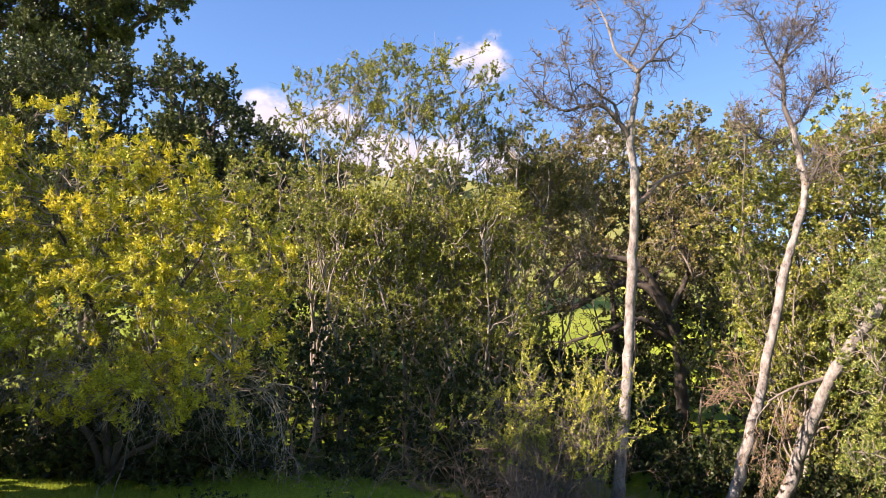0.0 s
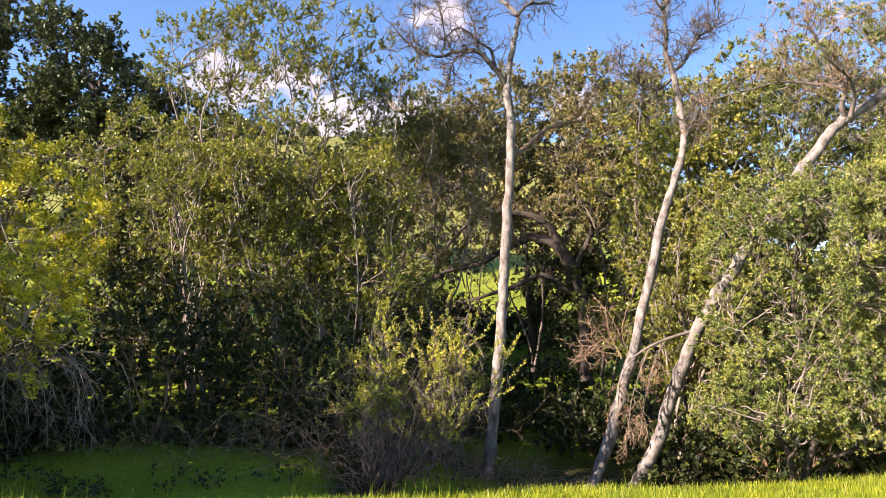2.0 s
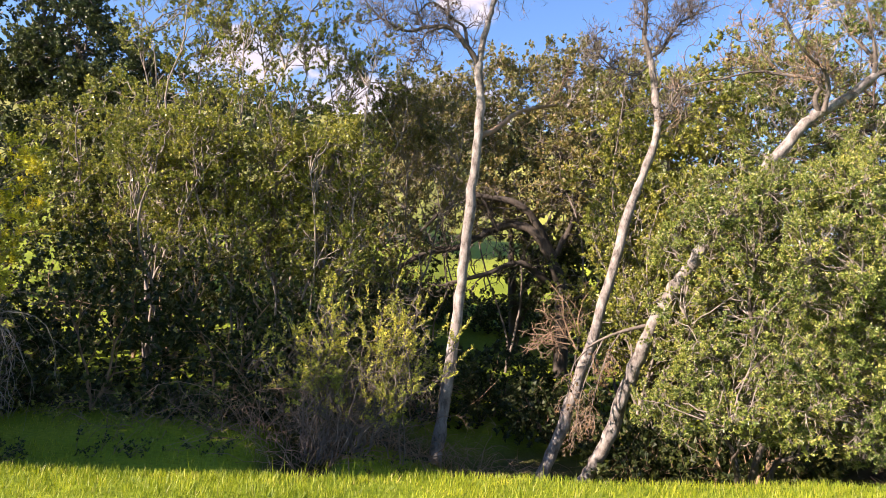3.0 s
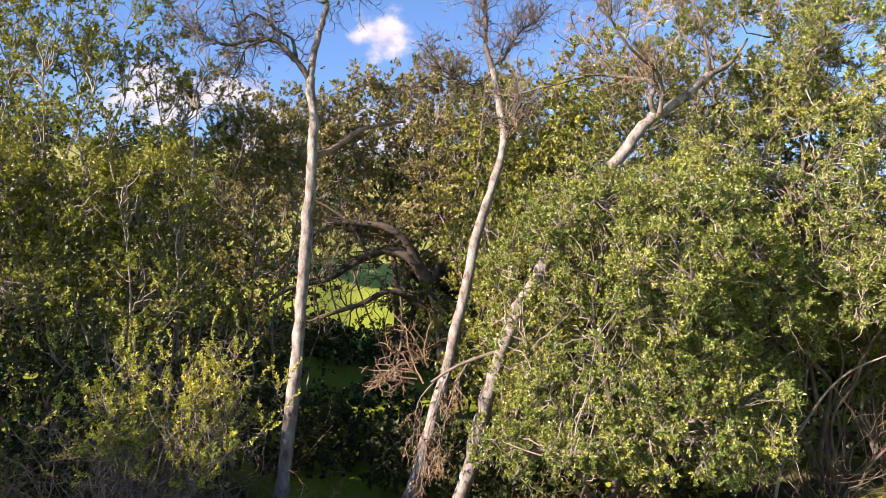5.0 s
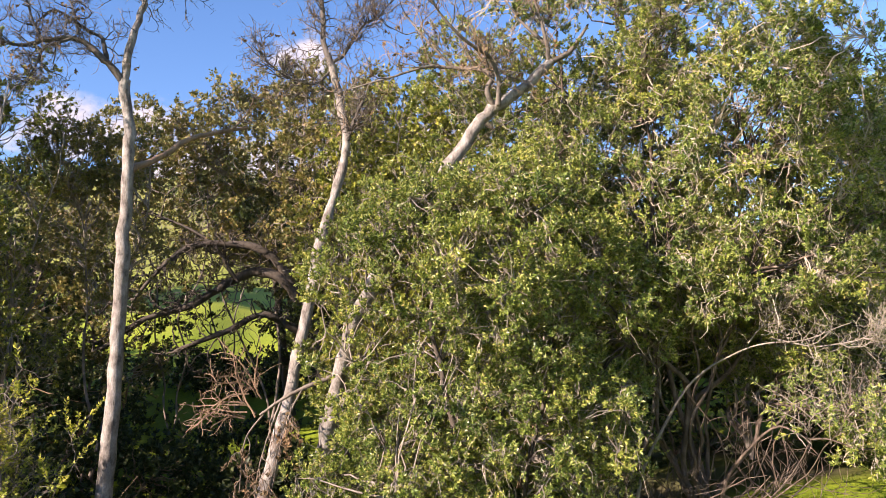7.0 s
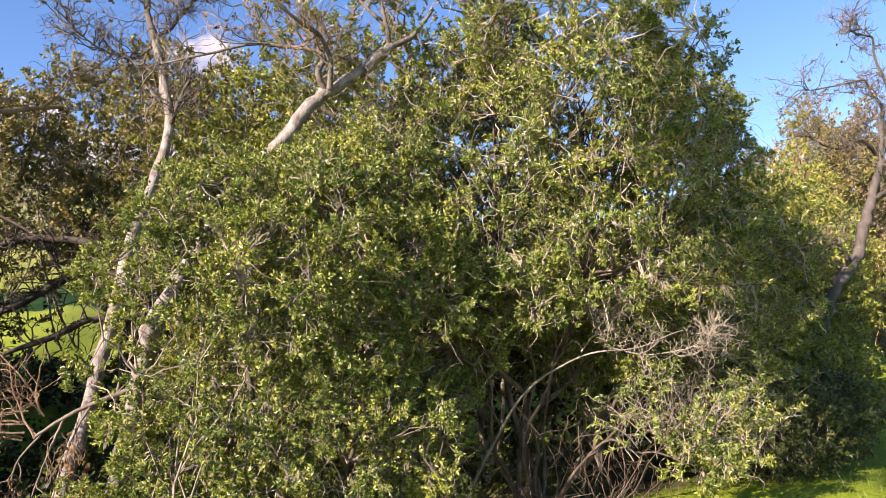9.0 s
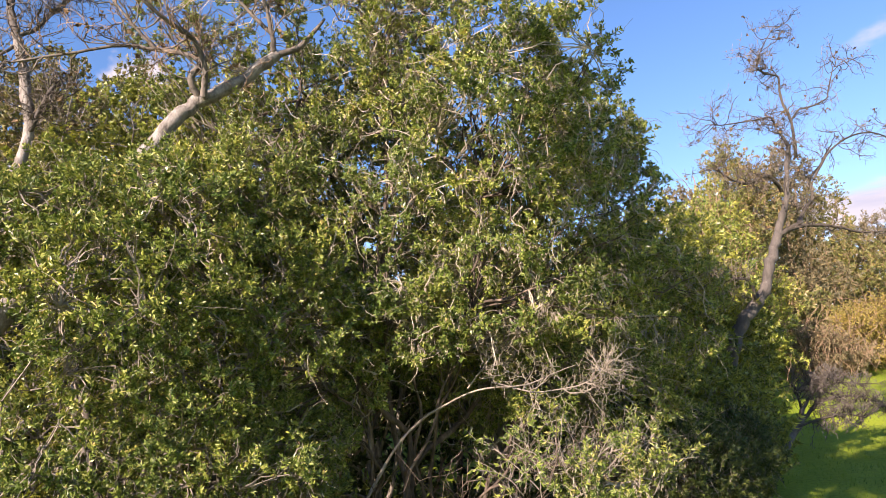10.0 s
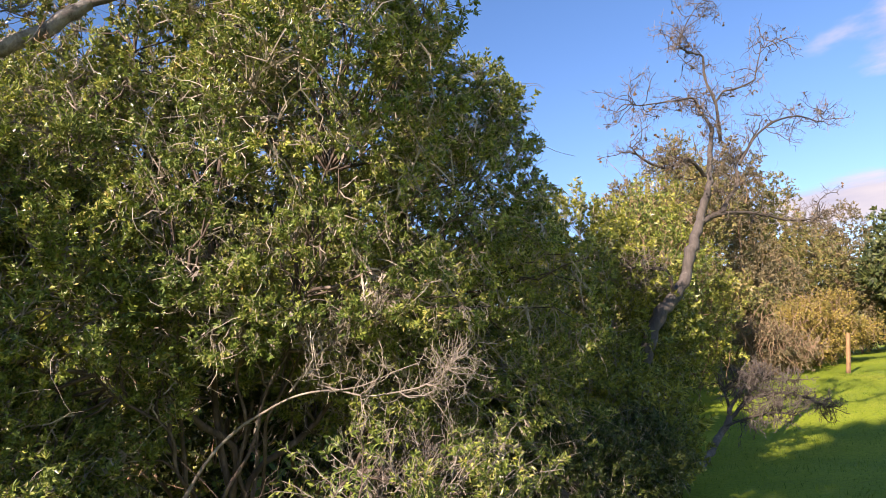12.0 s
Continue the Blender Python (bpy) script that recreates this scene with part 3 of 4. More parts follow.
bare_tree("sycamore_tree", "slim leaning sycamore with pale peeling bark and bare twigs", "tree", (5.2, 12.75, -1.5), [
    ([(5.06, 12.75, -1.95), (5.37, 12.75, -1.02), (5.66, 12.77, -0.0), (5.96, 12.79, 1.17), (6.35, 12.81, 2.95), (6.48, 12.84, 3.37), (6.77, 12.86, 4.47), (6.66, 12.88, 5.36), (6.56, 12.9, 5.81)], 0.11, 0.055),
    ([(6.56, 12.9, 5.78), (6.44, 12.98, 6.29), (6.49, 13.06, 7.02), (6.65, 13.14, 7.42), (6.75, 13.22, 8.06), (6.98, 13.3, 8.73)], 0.05, 0.012),
    ([(6.56, 12.9, 5.78), (6.81, 12.98, 6.02), (7.08, 13.05, 6.46), (7.45, 13.12, 6.74), (7.72, 13.2, 7.13)], 0.034, 0.010),
    ([(6.76, 12.85, 4.48), (6.9, 12.78, 4.78), (7.02, 12.7, 5.1)], 0.036, 0.022),
    ([(6.58, 12.9, 5.7), (6.36, 12.83, 5.44), (5.85, 12.77, 5.56), (5.51, 12.7, 5.8)], 0.022, 0.008),
    ([(6.48, 13.0, 6.9), (6.15, 12.9, 7.3), (5.9, 12.8, 7.8), (5.6, 12.8, 8.1)], 0.024, 0.008),
    ([(6.55, 13.1, 7.2), (6.95, 13.0, 7.7), (7.25, 13.0, 8.3)], 0.024, 0.008),
], BARK_PALE, BARK_UMBER, 230, 0.66, 5, 4, 0.45, 0.09, 70, limb_bark=BARK_LIMB, crook=0.02)

bare_tree("sycamore_tree", "strongly leaning sycamore whose pale limb rises out of the laurel", "tree", (5.95, 12.8, -1.55), [
    ([(5.82, 12.95, -2.0), (5.97, 12.78, -1.5), (6.15, 12.46, -0.9), (6.29, 12.12, -0.03), (6.52, 11.75, 0.94), (6.64, 11.4, 1.45), (6.8, 11.1, 1.9), (7.24, 11.08, 2.62), (7.68, 11.06, 3.25), (8.1, 11.03, 3.83), (8.48, 11.01, 4.33),
      (8.68, 10.99, 4.46), (9.1, 10.97, 4.76), (9.4, 10.94, 5.05)], 0.12, 0.065),
    ([(9.35, 10.94, 5.02), (9.65, 10.92, 5.18), (9.8, 10.9, 5.35), (9.97, 10.9, 5.6)], 0.045, 0.016),
    ([(8.6, 10.98, 4.40), (8.48, 10.9, 4.61), (8.59, 10.95, 4.83), (8.44, 11.1, 4.98), (8.14, 11.26, 5.06), (7.8, 11.37, 5.11), (7.2, 11.49, 4.96), (6.63, 11.6, 4.81)], 0.042, 0.010),
    ([(8.62, 10.9, 4.42), (8.62, 10.8, 4.68), (8.5, 10.7, 4.95), (8.33, 10.58, 5.0), (8.08, 10.45, 5.1), (7.81, 10.32, 5.3), (7.6, 10.2, 5.55)], 0.038, 0.012),
    ([(9.38, 10.94, 5.03), (9.34, 10.87, 5.3), (9.24, 10.83, 5.7), (9.11, 10.8, 6.2)], 0.038, 0.012),
    ([(9.34, 10.9, 5.3), (9.05, 10.95, 5.6), (8.8, 11.0, 6.0)], 0.028, 0.010),
    ([(8.14, 11.26, 5.06), (7.85, 11.3, 5.4), (7.5, 11.4, 5.9)], 0.024, 0.008),
], BARK_PALE, BARK_BROWN, 80, 0.8, 4, 4, 0.4, 0.14, 40, from_limb=2, limb_bark=BARK_DARKGREY)

bare_tree("hanging_dead_branch", "dead broken branch with matted brown twigs hanging on the sycamores", "dead branch", (6.6, 11.8, 1.05), [
    ([(6.62, 11.75, 1.08), (6.34, 11.75, 1.0), (6.02, 11.75, 0.88), (5.77, 11.75, 0.76), (5.53, 11.75, 0.6)], 0.034, 0.016),
    ([(6.05, 11.75, 0.88), (5.9, 11.74, 0.6), (5.75, 11.72, 0.1), (5.65, 11.7, -0.4)], 0.014, 0.005),
    ([(5.8, 11.75, 0.78), (5.65, 11.75, 0.4), (5.5, 11.73, -0.1), (5.45, 11.7, -0.6)], 0.014, 0.005),
    ([(5.58, 11.75, 0.62), (5.35, 11.75, 0.3), (5.28, 11.75, -0.3)], 0.013, 0.005),
], BARK_UMBER, BARK_BROWN, 34, 0.5, 4, 3, 0.4, -0.3, 60, fine_r=0.003)

# ---- dead shrub and brush along the creek ----
def brush(name, label, base, spread, count, length, bark, arch=0.1, levels=(3, 3), r=0.005, lean=(0, 0), leaf=None, off=False, tangle=0.0):
    thing = new(name)
    thing.location = base
    tagged(thing, label, "weeds" if "weed" in name else "brush")
    a = rng.uniform(0, 2 * np.pi, count)
    s = np.array(base) + np.stack([np.cos(a) * spread[0], np.sin(a) * spread[1], 0 * a], -1) * rng.random((count, 1)) ** 0.6
    s[:, 2] = base[2] + rng.normal(size=count) * 0.15 if off else ground_z(s[:, 0], s[:, 1]) - 0.03
    h = np.stack([np.cos(a) * 0.7 + lean[0], np.sin(a) * 0.5 + lean[1], rng.uniform(0.5, 1.2, count)], -1) + rng.normal(size=(count, 3)) * tangle
    T1 = walks(s, h, length * rng.uniform(0.5, 1.2, count), 9, 0.2 + tangle * 0.25, -arch)
    s2, h2 = children_of(T1, levels[0], 0.3)
    T2 = walks(s2, h2, length * 0.45 * rng.uniform(0.4, 1.2, len(s2)), 6, 0.3, -arch * 0.6)
    s3, h3 = children_of(T2, levels[1])
    T3 = walks(s3, h3, length * 0.2 * rng.uniform(0.4, 1.3, len(s3)), 4, 0.35, 0)
    V, F = tubes(T1, taper(len(T1), 9, r * 1.6, r * 0.6), 5)
    part_np("stemwork", V, F, bark, thing, "", "stuff")
    V, F = joined([tubes(T2, taper(len(T2), 6, r * 0.7, r * 0.4), 3), tubes(T3, taper(len(T3), 4, r * 0.5, r * 0.3), 2)])
    part_np("twigwork", V, F, bark, thing, "", "stuff")
    if leaf:
        V, F = sprays(T2, leaf[3], leaf[0], leaf[1], 0.2, 0.9, 0.1)
        part_np("foliage", V, F, leaf[2], thing, "", "stuff")
    return thing


brush("brushwood", "tangled leafless brown brush under the willow", (1.15, 11.6, -1.5), (1.1, 0.5), 90, 2.2, BARK_BROWN, 0.18, (5, 3), tangle=0.5)
brush("brushwood", "tangled leafless brown brush beside the pale trunk", (2.6, 12.3, -1.4), (0.8, 0.4), 34, 1.4, BARK_BROWN, 0.18, (5, 3), tangle=0.5)
brush("brushwood", "low fallen twigs at the foot of a trunk", (4.0, 12.4, -1.5), (0.7, 0.4), 44, 1.3, BARK_BROWN, 0.2, (3, 3), lean=(0.5, -0.2))
brush("dead_shrub", "bleached dead shrub with bare forked twigs", (5.4, 12.2, 0.72), (0.15, 0.1), 14, 0.8, BARK_BROWN, -0.02, (5, 4), 0.008, (-1.3, -0.1), off=True)
brush("brushwood", "dark dry brush under the overhanging yellow tree", (-1.2, 12.6, -1.2), (1.2, 0.5), 40, 0.9, BARK_UMBER, 0.1, (4, 3))
brush("bramble", "arching bramble canes with small green leaves on the shaded bank", (-1.0, 11.4, -1.15), (1.1, 0.3), 18, 1.0, BARK_BROWN, 0.22, (5, 2), 0.004, leaf=(0.06, 0.035, LEAF_ALDER, 7))
brush("bramble", "low bramble with small green leaves in the dark undergrowth", (-3.2, 11.6, -1.15), (1.6, 0.3), 22, 0.7, BARK_BROWN, 0.22, (5, 2), 0.004, leaf=(0.06, 0.035, LEAF_ALDER, 6))

# Weeds take the shade-darkened leaf colour too.
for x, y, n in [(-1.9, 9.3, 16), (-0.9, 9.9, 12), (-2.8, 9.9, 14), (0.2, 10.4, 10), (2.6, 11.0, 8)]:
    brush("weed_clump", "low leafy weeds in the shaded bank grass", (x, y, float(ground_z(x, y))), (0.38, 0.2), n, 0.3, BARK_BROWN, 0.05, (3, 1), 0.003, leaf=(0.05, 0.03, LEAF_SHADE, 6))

# ---- yellow willow ----
leafy_tree("willow_tree", "broad willow in bright yellow-green young leaf with hanging bare twigs", "tree", (-4.9, 10.9, -1.15),
           [([(-4.9, 10.6, 0.2), (-5.2, 10.2, 1.7), (-5.6, 9.9, 3.1)], 0.07), ([(-4.3, 10.3, 0.2), (-3.6, 9.8, 1.5), (-3.3, 9.6, 2.6)], 0.06),
            ([(-5.4, 10.4, 0.0), (-6.4, 10.0, 1.0), (-7.1, 9.7, 2.0)], 0.06), ([(-4.0, 10.0, -0.3), (-3.1, 9.3, 0.5), (-2.4, 8.9, 1.0)], 0.045)],
           [(-5.5, 9.8, 3.0, 1.6, 1.4, 1.45), (-4.0, 9.6, 2.7, 1.1, 1.1, 1.3), (-3.1, 9.4, 2.0, 1.1, 1.1, 1.2), (-2.75, 9.0, 1.1, 1.0, 0.9, 1.0), (-6.9, 9.6, 2.4, 1.5, 1.3, 1.5), (-6.6, 9.3, 0.8, 1.6, 1.1, 1.1), (-4.6, 9.2, 1.2, 1.4, 1.1, 1.2), (-8.4, 9.6, 1.6, 1.2, 1.2, 1.9), (-3.6, 8.9, 0.4, 0.8, 0.7, 0.5)],
           5600, 22, (0.07, 0.022), LEAF_YELLOW, BARK_DARK, 0.05, 0.55, 0.42, 0.42, 180, 0.2, 0.9, 0.0, 900, spread=1.0, tuft=(5, 0.15), bottom=-0.05, twig_r=0.0032, bark_twig=BARK_ASH, round_twigs=True)
brush("bare_willow_twigs", "bare drooping grey willow twigs below the yellow leaves", (-3.6, 9.2, 0.5), (1.5, 0.4), 44, 1.3, BARK_ASH, 0.3, (6, 3), 0.0045, (0.3, -0.2), off=True)
brush("bare_willow_twigs", "dark drooping willow twigs in the shade of the crown", (-6.0, 9.5, 0.5), (2.2, 0.5), 60, 1.25, BARK_ASH, 0.3, (6, 3), 0.0045, (0, -0.2), off=True)

# Added out of view on the left; its crown is shaped to shade the bank.
leafy_tree("unseen_shade_tree", "unseen leafy tree added to shade the creek bank", "tree", (-7.8, 4.4, -0.65),
           [([(-7.8, 4.4, 0.5), (-7.6, 4.3, 2.4)], 0.08), ([(-7.6, 3.9, 1.2), (-7.3, 3.2, 4.4)], 0.08), ([(-7.7, 4.9, 0.4), (-7.8, 5.8, 1.4)], 0.06)],
           [(-8.1, 7.0, 0.2, 2.2, 1.9, 1.4), (-8.6, 6.2, 1.5, 1.6, 1.0, 1.4), (-8.6, 6.5, 0.9, 1.8, 1.2, 1.7), (-7.9, 5.2, 2.8, 1.6, 1.0, 1.6), (-7.4, 4.35, 4.4, 1.7, 1.15, 1.6), (-7.3, 4.9, 3.8, 1.6, 1.1, 1.3), (-9.2, 7.5, 2.5, 1.6, 1.2, 1.2)],
           3000, 16, (0.2, 0.16), LEAF_ALDER, BARK_BROWN, 0.06, 1.0, 0.0, 0.7, 60, 0.3)

# Second added tree out of view, keeping sun off the undergrowth.
leafy_tree("unseen_shade_tree", "unseen dense tree added to shade the undergrowth", "tree", (-10.8, 8.6, -0.75),
           [([(-10.8, 8.6, 1.0), (-10.8, 8.5, 3.4)], 0.09), ([(-10.6, 9.0, 0.8), (-10.5, 9.5, 2.2)], 0.06), ([(-10.9, 8.3, 1.4), (-10.9, 8.2, 4.8)], 0.07)],
           [(-10.8, 8.6, 3.2, 1.4, 1.3, 1.6), (-10.8, 8.4, 5.0, 1.3, 1.2, 1.4), (-10.6, 9.7, 2.2, 1.3, 1.3, 1.7)],
           1500, 18, (0.2, 0.16), LEAF_ALDER, BARK_BROWN, 0.06, 1.0, 0.0, 0.7, 50, 0.3)

# ---- small willow in the middle ----
def shoot_shrub(name, label, base, reach, height, branches, shoots, per, leaf, leaf_mat, bark):
    """A shrub of thin arching branches with upright leafy shoots along their outer parts and bare twigs lower down."""
    thing = new(name)
    thing.location = base
    tagged(thing, label, "shrub")
    a = rng.uniform(0, 2 * np.pi, branches)
    s0 = np.array(base) + np.stack([np.cos(a) * 0.4, np.sin(a) * 0.2, 0 * a - 0.05], -1)
    d = unit(rng.normal(size=(branches, 3)) + np.array([0, -0.2, 0.35])) * rng.uniform(0.6, 1.0, (branches, 1))
    B = links(s0, np.array(base) + np.array([0, 0, height]) + d * np.array(reach), 14, 0.14, 0.025)
    V, F = tubes(B, taper(branches, 14, 0.013, 0.004), 6)
    part_np("stemwork", V, F, bark, thing, "thin grey stems", "stuff", True)
    i, k = rng.integers(0, branches, shoots), rng.integers(6, 14, shoots)
    d = unit(B[i, np.minimum(k, 13)] - B[i, k - 1])
    T = walks(B[i, k], unit(d * 0.7 + rng.normal(size=d.shape) * 0.6 + np.array([0, 0, 0.3])), rng.uniform(0.2, 0.5, shoots), 7, 0.12, 0.08)
    bi, bk = rng.integers(0, branches, shoots), rng.integers(3, 13, shoots)
    N = walks(B[bi, bk], rng.normal(size=(shoots, 3)) + np.array([0, -0.3, -0.25]), rng.uniform(0.3, 0.75, shoots), 8, 0.28, -0.09)
    c, ch = children_of(N, 3)
    N2 = walks(c, ch, rng.uniform(0.12, 0.3, len(c)), 4, 0.3, -0.05)
    V, F = joined([tubes(T, taper(shoots, 7, 0.0042, 0.0018), 3), tubes(N, taper(shoots, 8, 0.004, 0.002), 3), tubes(N2, taper(len(N2), 4, 0.0026, 0.0014), 3)])
    part_np("twigwork", V, F, bark, thing, "crooked bare twigs", "stuff")
    V, F = sprays(T, per, leaf[0], leaf[1], 0.12, 0.75, 0.0)
    part_np("foliage", V, F, leaf_mat, thing, "", "stuff")
    return thing


shoot_shrub("willow_shrub", "small willow shrub with sparse yellow-green leafy shoots and bare twigs", (1.75, 11.45, -1.35), (2.0, 0.6, 0.8), 1.75, 46, 460, 30, (0.052, 0.023), LEAF_WILLOW, BARK_UMBER)
shoot_shrub("willow_shrub", "tall leafy willow shoots rising beside the pale trunk", (2.6, 11.4, -1.35), (0.4, 0.25, 0.55), 2.5, 6, 44, 30, (0.052, 0.023), LEAF_WILLOW, BARK_UMBER)

# ---- laurels ----
leafy_tree("bay_laurel_shrub", "dense domed bay laurel shrub with glossy yellow-green leaves", "shrub", (7.7, 10.9, -1.72),
           [([(7.4, 10.8, -0.7), (6.9, 10.6, 0.4), (6.7, 10.5, 1.3)], 0.05), ([(7.8, 10.9, -0.4), (7.7, 10.7, 1.1), (7.7, 10.6, 2.4)], 0.06), ([(8.2, 10.8, -0.7), (8.7, 10.5, 0.5), (8.9, 10.5, 1.9)], 0.05),
            ([(7.5, 10.6, -0.9), (7.2, 10.1, -0.5), (7.0, 9.8, -0.1)], 0.035)],
           [(7.75, 10.45, 1.65, 1.7, 1.5, 1.8), (7.5, 10.4, 0.45, 1.0, 1.0, 1.3), (8.4, 10.2, 0.5, 1.35, 1.05, 1.25), (9.0, 10.7, 2.0, 1.25, 1.2, 1.5), (7.4, 10.4, 0.0, 1.3, 0.8, 0.75), (7.5, 10.5, 2.75, 0.95, 0.75, 0.6), (8.2, 10.35, 2.75, 0.9, 0.7, 0.75), (8.4, 10.1, -0.05, 1.1, 0.75, 0.6)],
           10800, 18, (0.047, 0.02), LEAF_BAY, BARK_DARK, 0.04, 0.42, 0.2, 0.5, 160, 0.13, 0.5, 0.02, 800, bare_len=1.5, twig_r=0.0029, round_twigs=True, bark_twig=BARK_ASH, bottom=-0.32, lobes=5, tuft=(6, 0.15))
leafy_tree("bay_laurel_tree", "large many-stemmed bay laurel with dense glossy leaves and reddish stems", "tree", (10.9, 10.8, -0.9),
           [([(10.5, 10.6, 0.1), (10.0, 10.6, 1.5), (9.8, 11.2, 3.2), (9.9, 11.9, 5.0)], 0.04), ([(10.8, 10.7, 0.5), (10.6, 10.7, 2.0), (10.6, 11.0, 4.2), (10.6, 11.3, 5.8)], 0.04),
            ([(11.2, 10.7, 0.4), (11.4, 10.5, 1.8), (11.6, 10.4, 3.4)], 0.045), ([(11.4, 10.5, 0.1), (12.1, 10.5, 0.9), (12.6, 10.6, 2.0)], 0.036),
            ([(10.7, 10.4, 0.0), (10.6, 10.15, 0.7), (10.8, 9.9, 1.2), (11.1, 9.7, 1.7)], 0.028),
            ([(10.5, 10.6, 0.0), (10.3, 10.3, 0.9), (10.1, 10.1, 2.0)], 0.032), ([(10.9, 10.6, 0.3), (10.75, 10.3, 1.3), (10.7, 10.2, 2.2)], 0.028), ([(11.1, 10.6, 0.2), (11.2, 10.3, 1.1), (11.4, 10.1, 2.0)], 0.028),
            ([(10.4, 10.7, 0.0), (10.0, 10.3, 0.8), (9.6, 10.0, 1.4)], 0.028)],
           [(10.6, 11.2, 3.4, 1.6, 1.4, 2.2), (11.5, 10.2, 3.3, 1.6, 1.6, 1.95), (12.0, 10.9, 1.8, 1.2, 1.0, 1.4), (12.9, 10.5, 1.9, 1.6, 1.2, 1.6), (9.9, 12.2, 5.6, 2.1, 1.2, 1.9), (10.9, 11.4, 5.9, 1.1, 1.0, 1.5), (11.55, 10.5, 5.1, 1.25, 1.2, 1.45), (12.2, 9.2, 0.15, 0.7, 0.45, 0.3), (9.3, 10.4, 1.5, 0.85, 0.9, 1.5), (13.9, 11.0, 0.9, 1.1, 1.0, 1.1),
            (11.5, 9.3, 4.0, 1.0, 1.0, 1.1), (12.3, 9.3, 2.7, 1.0, 0.9, 0.9), (12.8, 10.3, 2.9, 0.9, 0.9, 1.0), (13.3, 10.5, 3.3, 1.0, 0.9, 1.1),
                     (12.7, 9.8, 3.9, 0.7, 0.7, 0.7), (10.3, 9.9, 2.6, 0.9, 0.7, 0.9), (11.3, 9.6, 2.1, 0.8, 0.6, 0.6), (10.5, 9.8, 1.95, 0.8, 0.5, 0.4), (9.35, 10.6, 0.3, 0.6, 0.5, 1.0), (12.9, 11.3, 2.6, 1.2, 1.0, 1.3)],
           18600, 17, (0.05, 0.0215), LEAF_BAY, BARK_RED, 0.05, 0.45, 0.22, 0.5, 260, 0.14, 0.5, 0.08, 2800, bare_len=1.5, lobes=5, bough_bark=BARK_RED, twig_r=0.0031, bark_twig=BARK_GREY, round_twigs=True, tuft=(6, 0.16))
bare_tree("dead_branch", "grey dead branch with a fan of bare twigs before the laurel", "dead branch", (10.35, 10.1, -0.5), [
    ([(9.8, 10.5, -0.9), (9.93, 10.4, -0.35), (10.22, 10.22, 0.2), (10.45, 10.02, 0.62), (10.68, 9.85, 1.02), (11.05, 9.65, 1.22), (11.5, 9.4, 1.36), (12.0, 9.2, 1.5)], 0.023, 0.004),
    ([(11.0, 9.68, 1.2), (11.3, 9.5, 1.55), (11.6, 9.3, 1.9)], 0.009, 0.004),
    ([(11.2, 9.55, 1.25), (11.5, 9.3, 1.15), (11.9, 9.1, 1.2), (12.2, 9.0, 1.4)], 0.009, 0.004),
], BARK_ASH, BARK_GREY, 80, 0.45, 4, 3, 0.34, 0.1, 0, fine_r=0.0024, crook=0.018)
bare_tree("dead_branch", "crooked reddish low branch reaching over the lawn's edge", "dead branch", (10.9, 10.3, -0.7), [
    ([(10.9, 10.5, -0.8), (11.0, 10.1, -0.15), (11.25, 9.8, 0.25), (11.45, 9.5, 0.1), (11.8, 9.2, 0.0), (12.3, 9.0, 0.05)], 0.019, 0.006),
    ([(11.25, 9.8, 0.22), (11.5, 9.6, 0.5), (11.9, 9.4, 0.45), (12.3, 9.3, 0.6)], 0.016, 0.005),
], BARK_RED, BARK_ASH, 40, 0.45, 4, 3, 0.3, 0.06, 0, fine_r=0.0024, crook=0.02)
brush("stem_thicket", "crooked reddish-brown shoots inside the laurel's hollow", (10.9, 10.4, -0.9), (0.9, 0.4), 50, 1.8, BARK_RED, 0.0, (4, 3), 0.006, tangle=0.6)
brush("sprouting_branch", "low branch with pale twigs and tufts of laurel leaves", (11.95, 9.15, 0.28), (0.95, 0.3), 50, 0.6, BARK_ASH, 0.02, (3, 2), 0.004, (0.15, -0.2), (0.062, 0.02, LEAF_BAY, 13), off=True)

# ---- slender trees behind the creek ----
def slender(x, y, top, width, mat, count, label, gaps=0.35, low=0.8, bark=None, name="alder_tree", leaf=(0.046, 0.042), per=21, bare=480, boles=7):
    z = float(ground_z(x, y))
    h = top - z
    st = []
    for k in range(boles):
        a = k * 6.3 / boles + rng.uniform(-0.3, 0.3)
        c, d = math.cos(a) * width * rng.uniform(0.5, 1.0), math.sin(a) * width * 0.6
        top_k = z + h * rng.uniform(0.68, 0.92)
        st.append(([(x + c * 0.15, y + d * 0.15, z + h * 0.22), (x + c * 0.5, y + d * 0.5, z + h * 0.5), (x + c * 0.85, y + d * 0.8, top_k)], rng.uniform(0.024, 0.044)))
    bl = []
    for k in range(7):
        a = k * 2.4 + rng.uniform(-0.4, 0.4)
        f = min(low / h + 0.12 + 0.75 * k / 6, 0.88)
        wd = width * (1.0 - 0.6 * max(0.0, f - 0.45))
        bl.append((x + math.cos(a) * width * 0.45, y + math.sin(a) * width * 0.3, z + h * f, wd * 0.72, wd * 0.6, h * 0.13))
    return leafy_tree(name, label, "tree", (x, y, z), st, bl, count, per, leaf, mat, bark or BARK_ASH, 0.04, 0.6, gaps, 0.5, 90, 0.22, 0.6, 0.05, bare, twig_r=0.0042, spread=0.95, bark_twig=BARK_ASH, tuft=(5, 0.2))


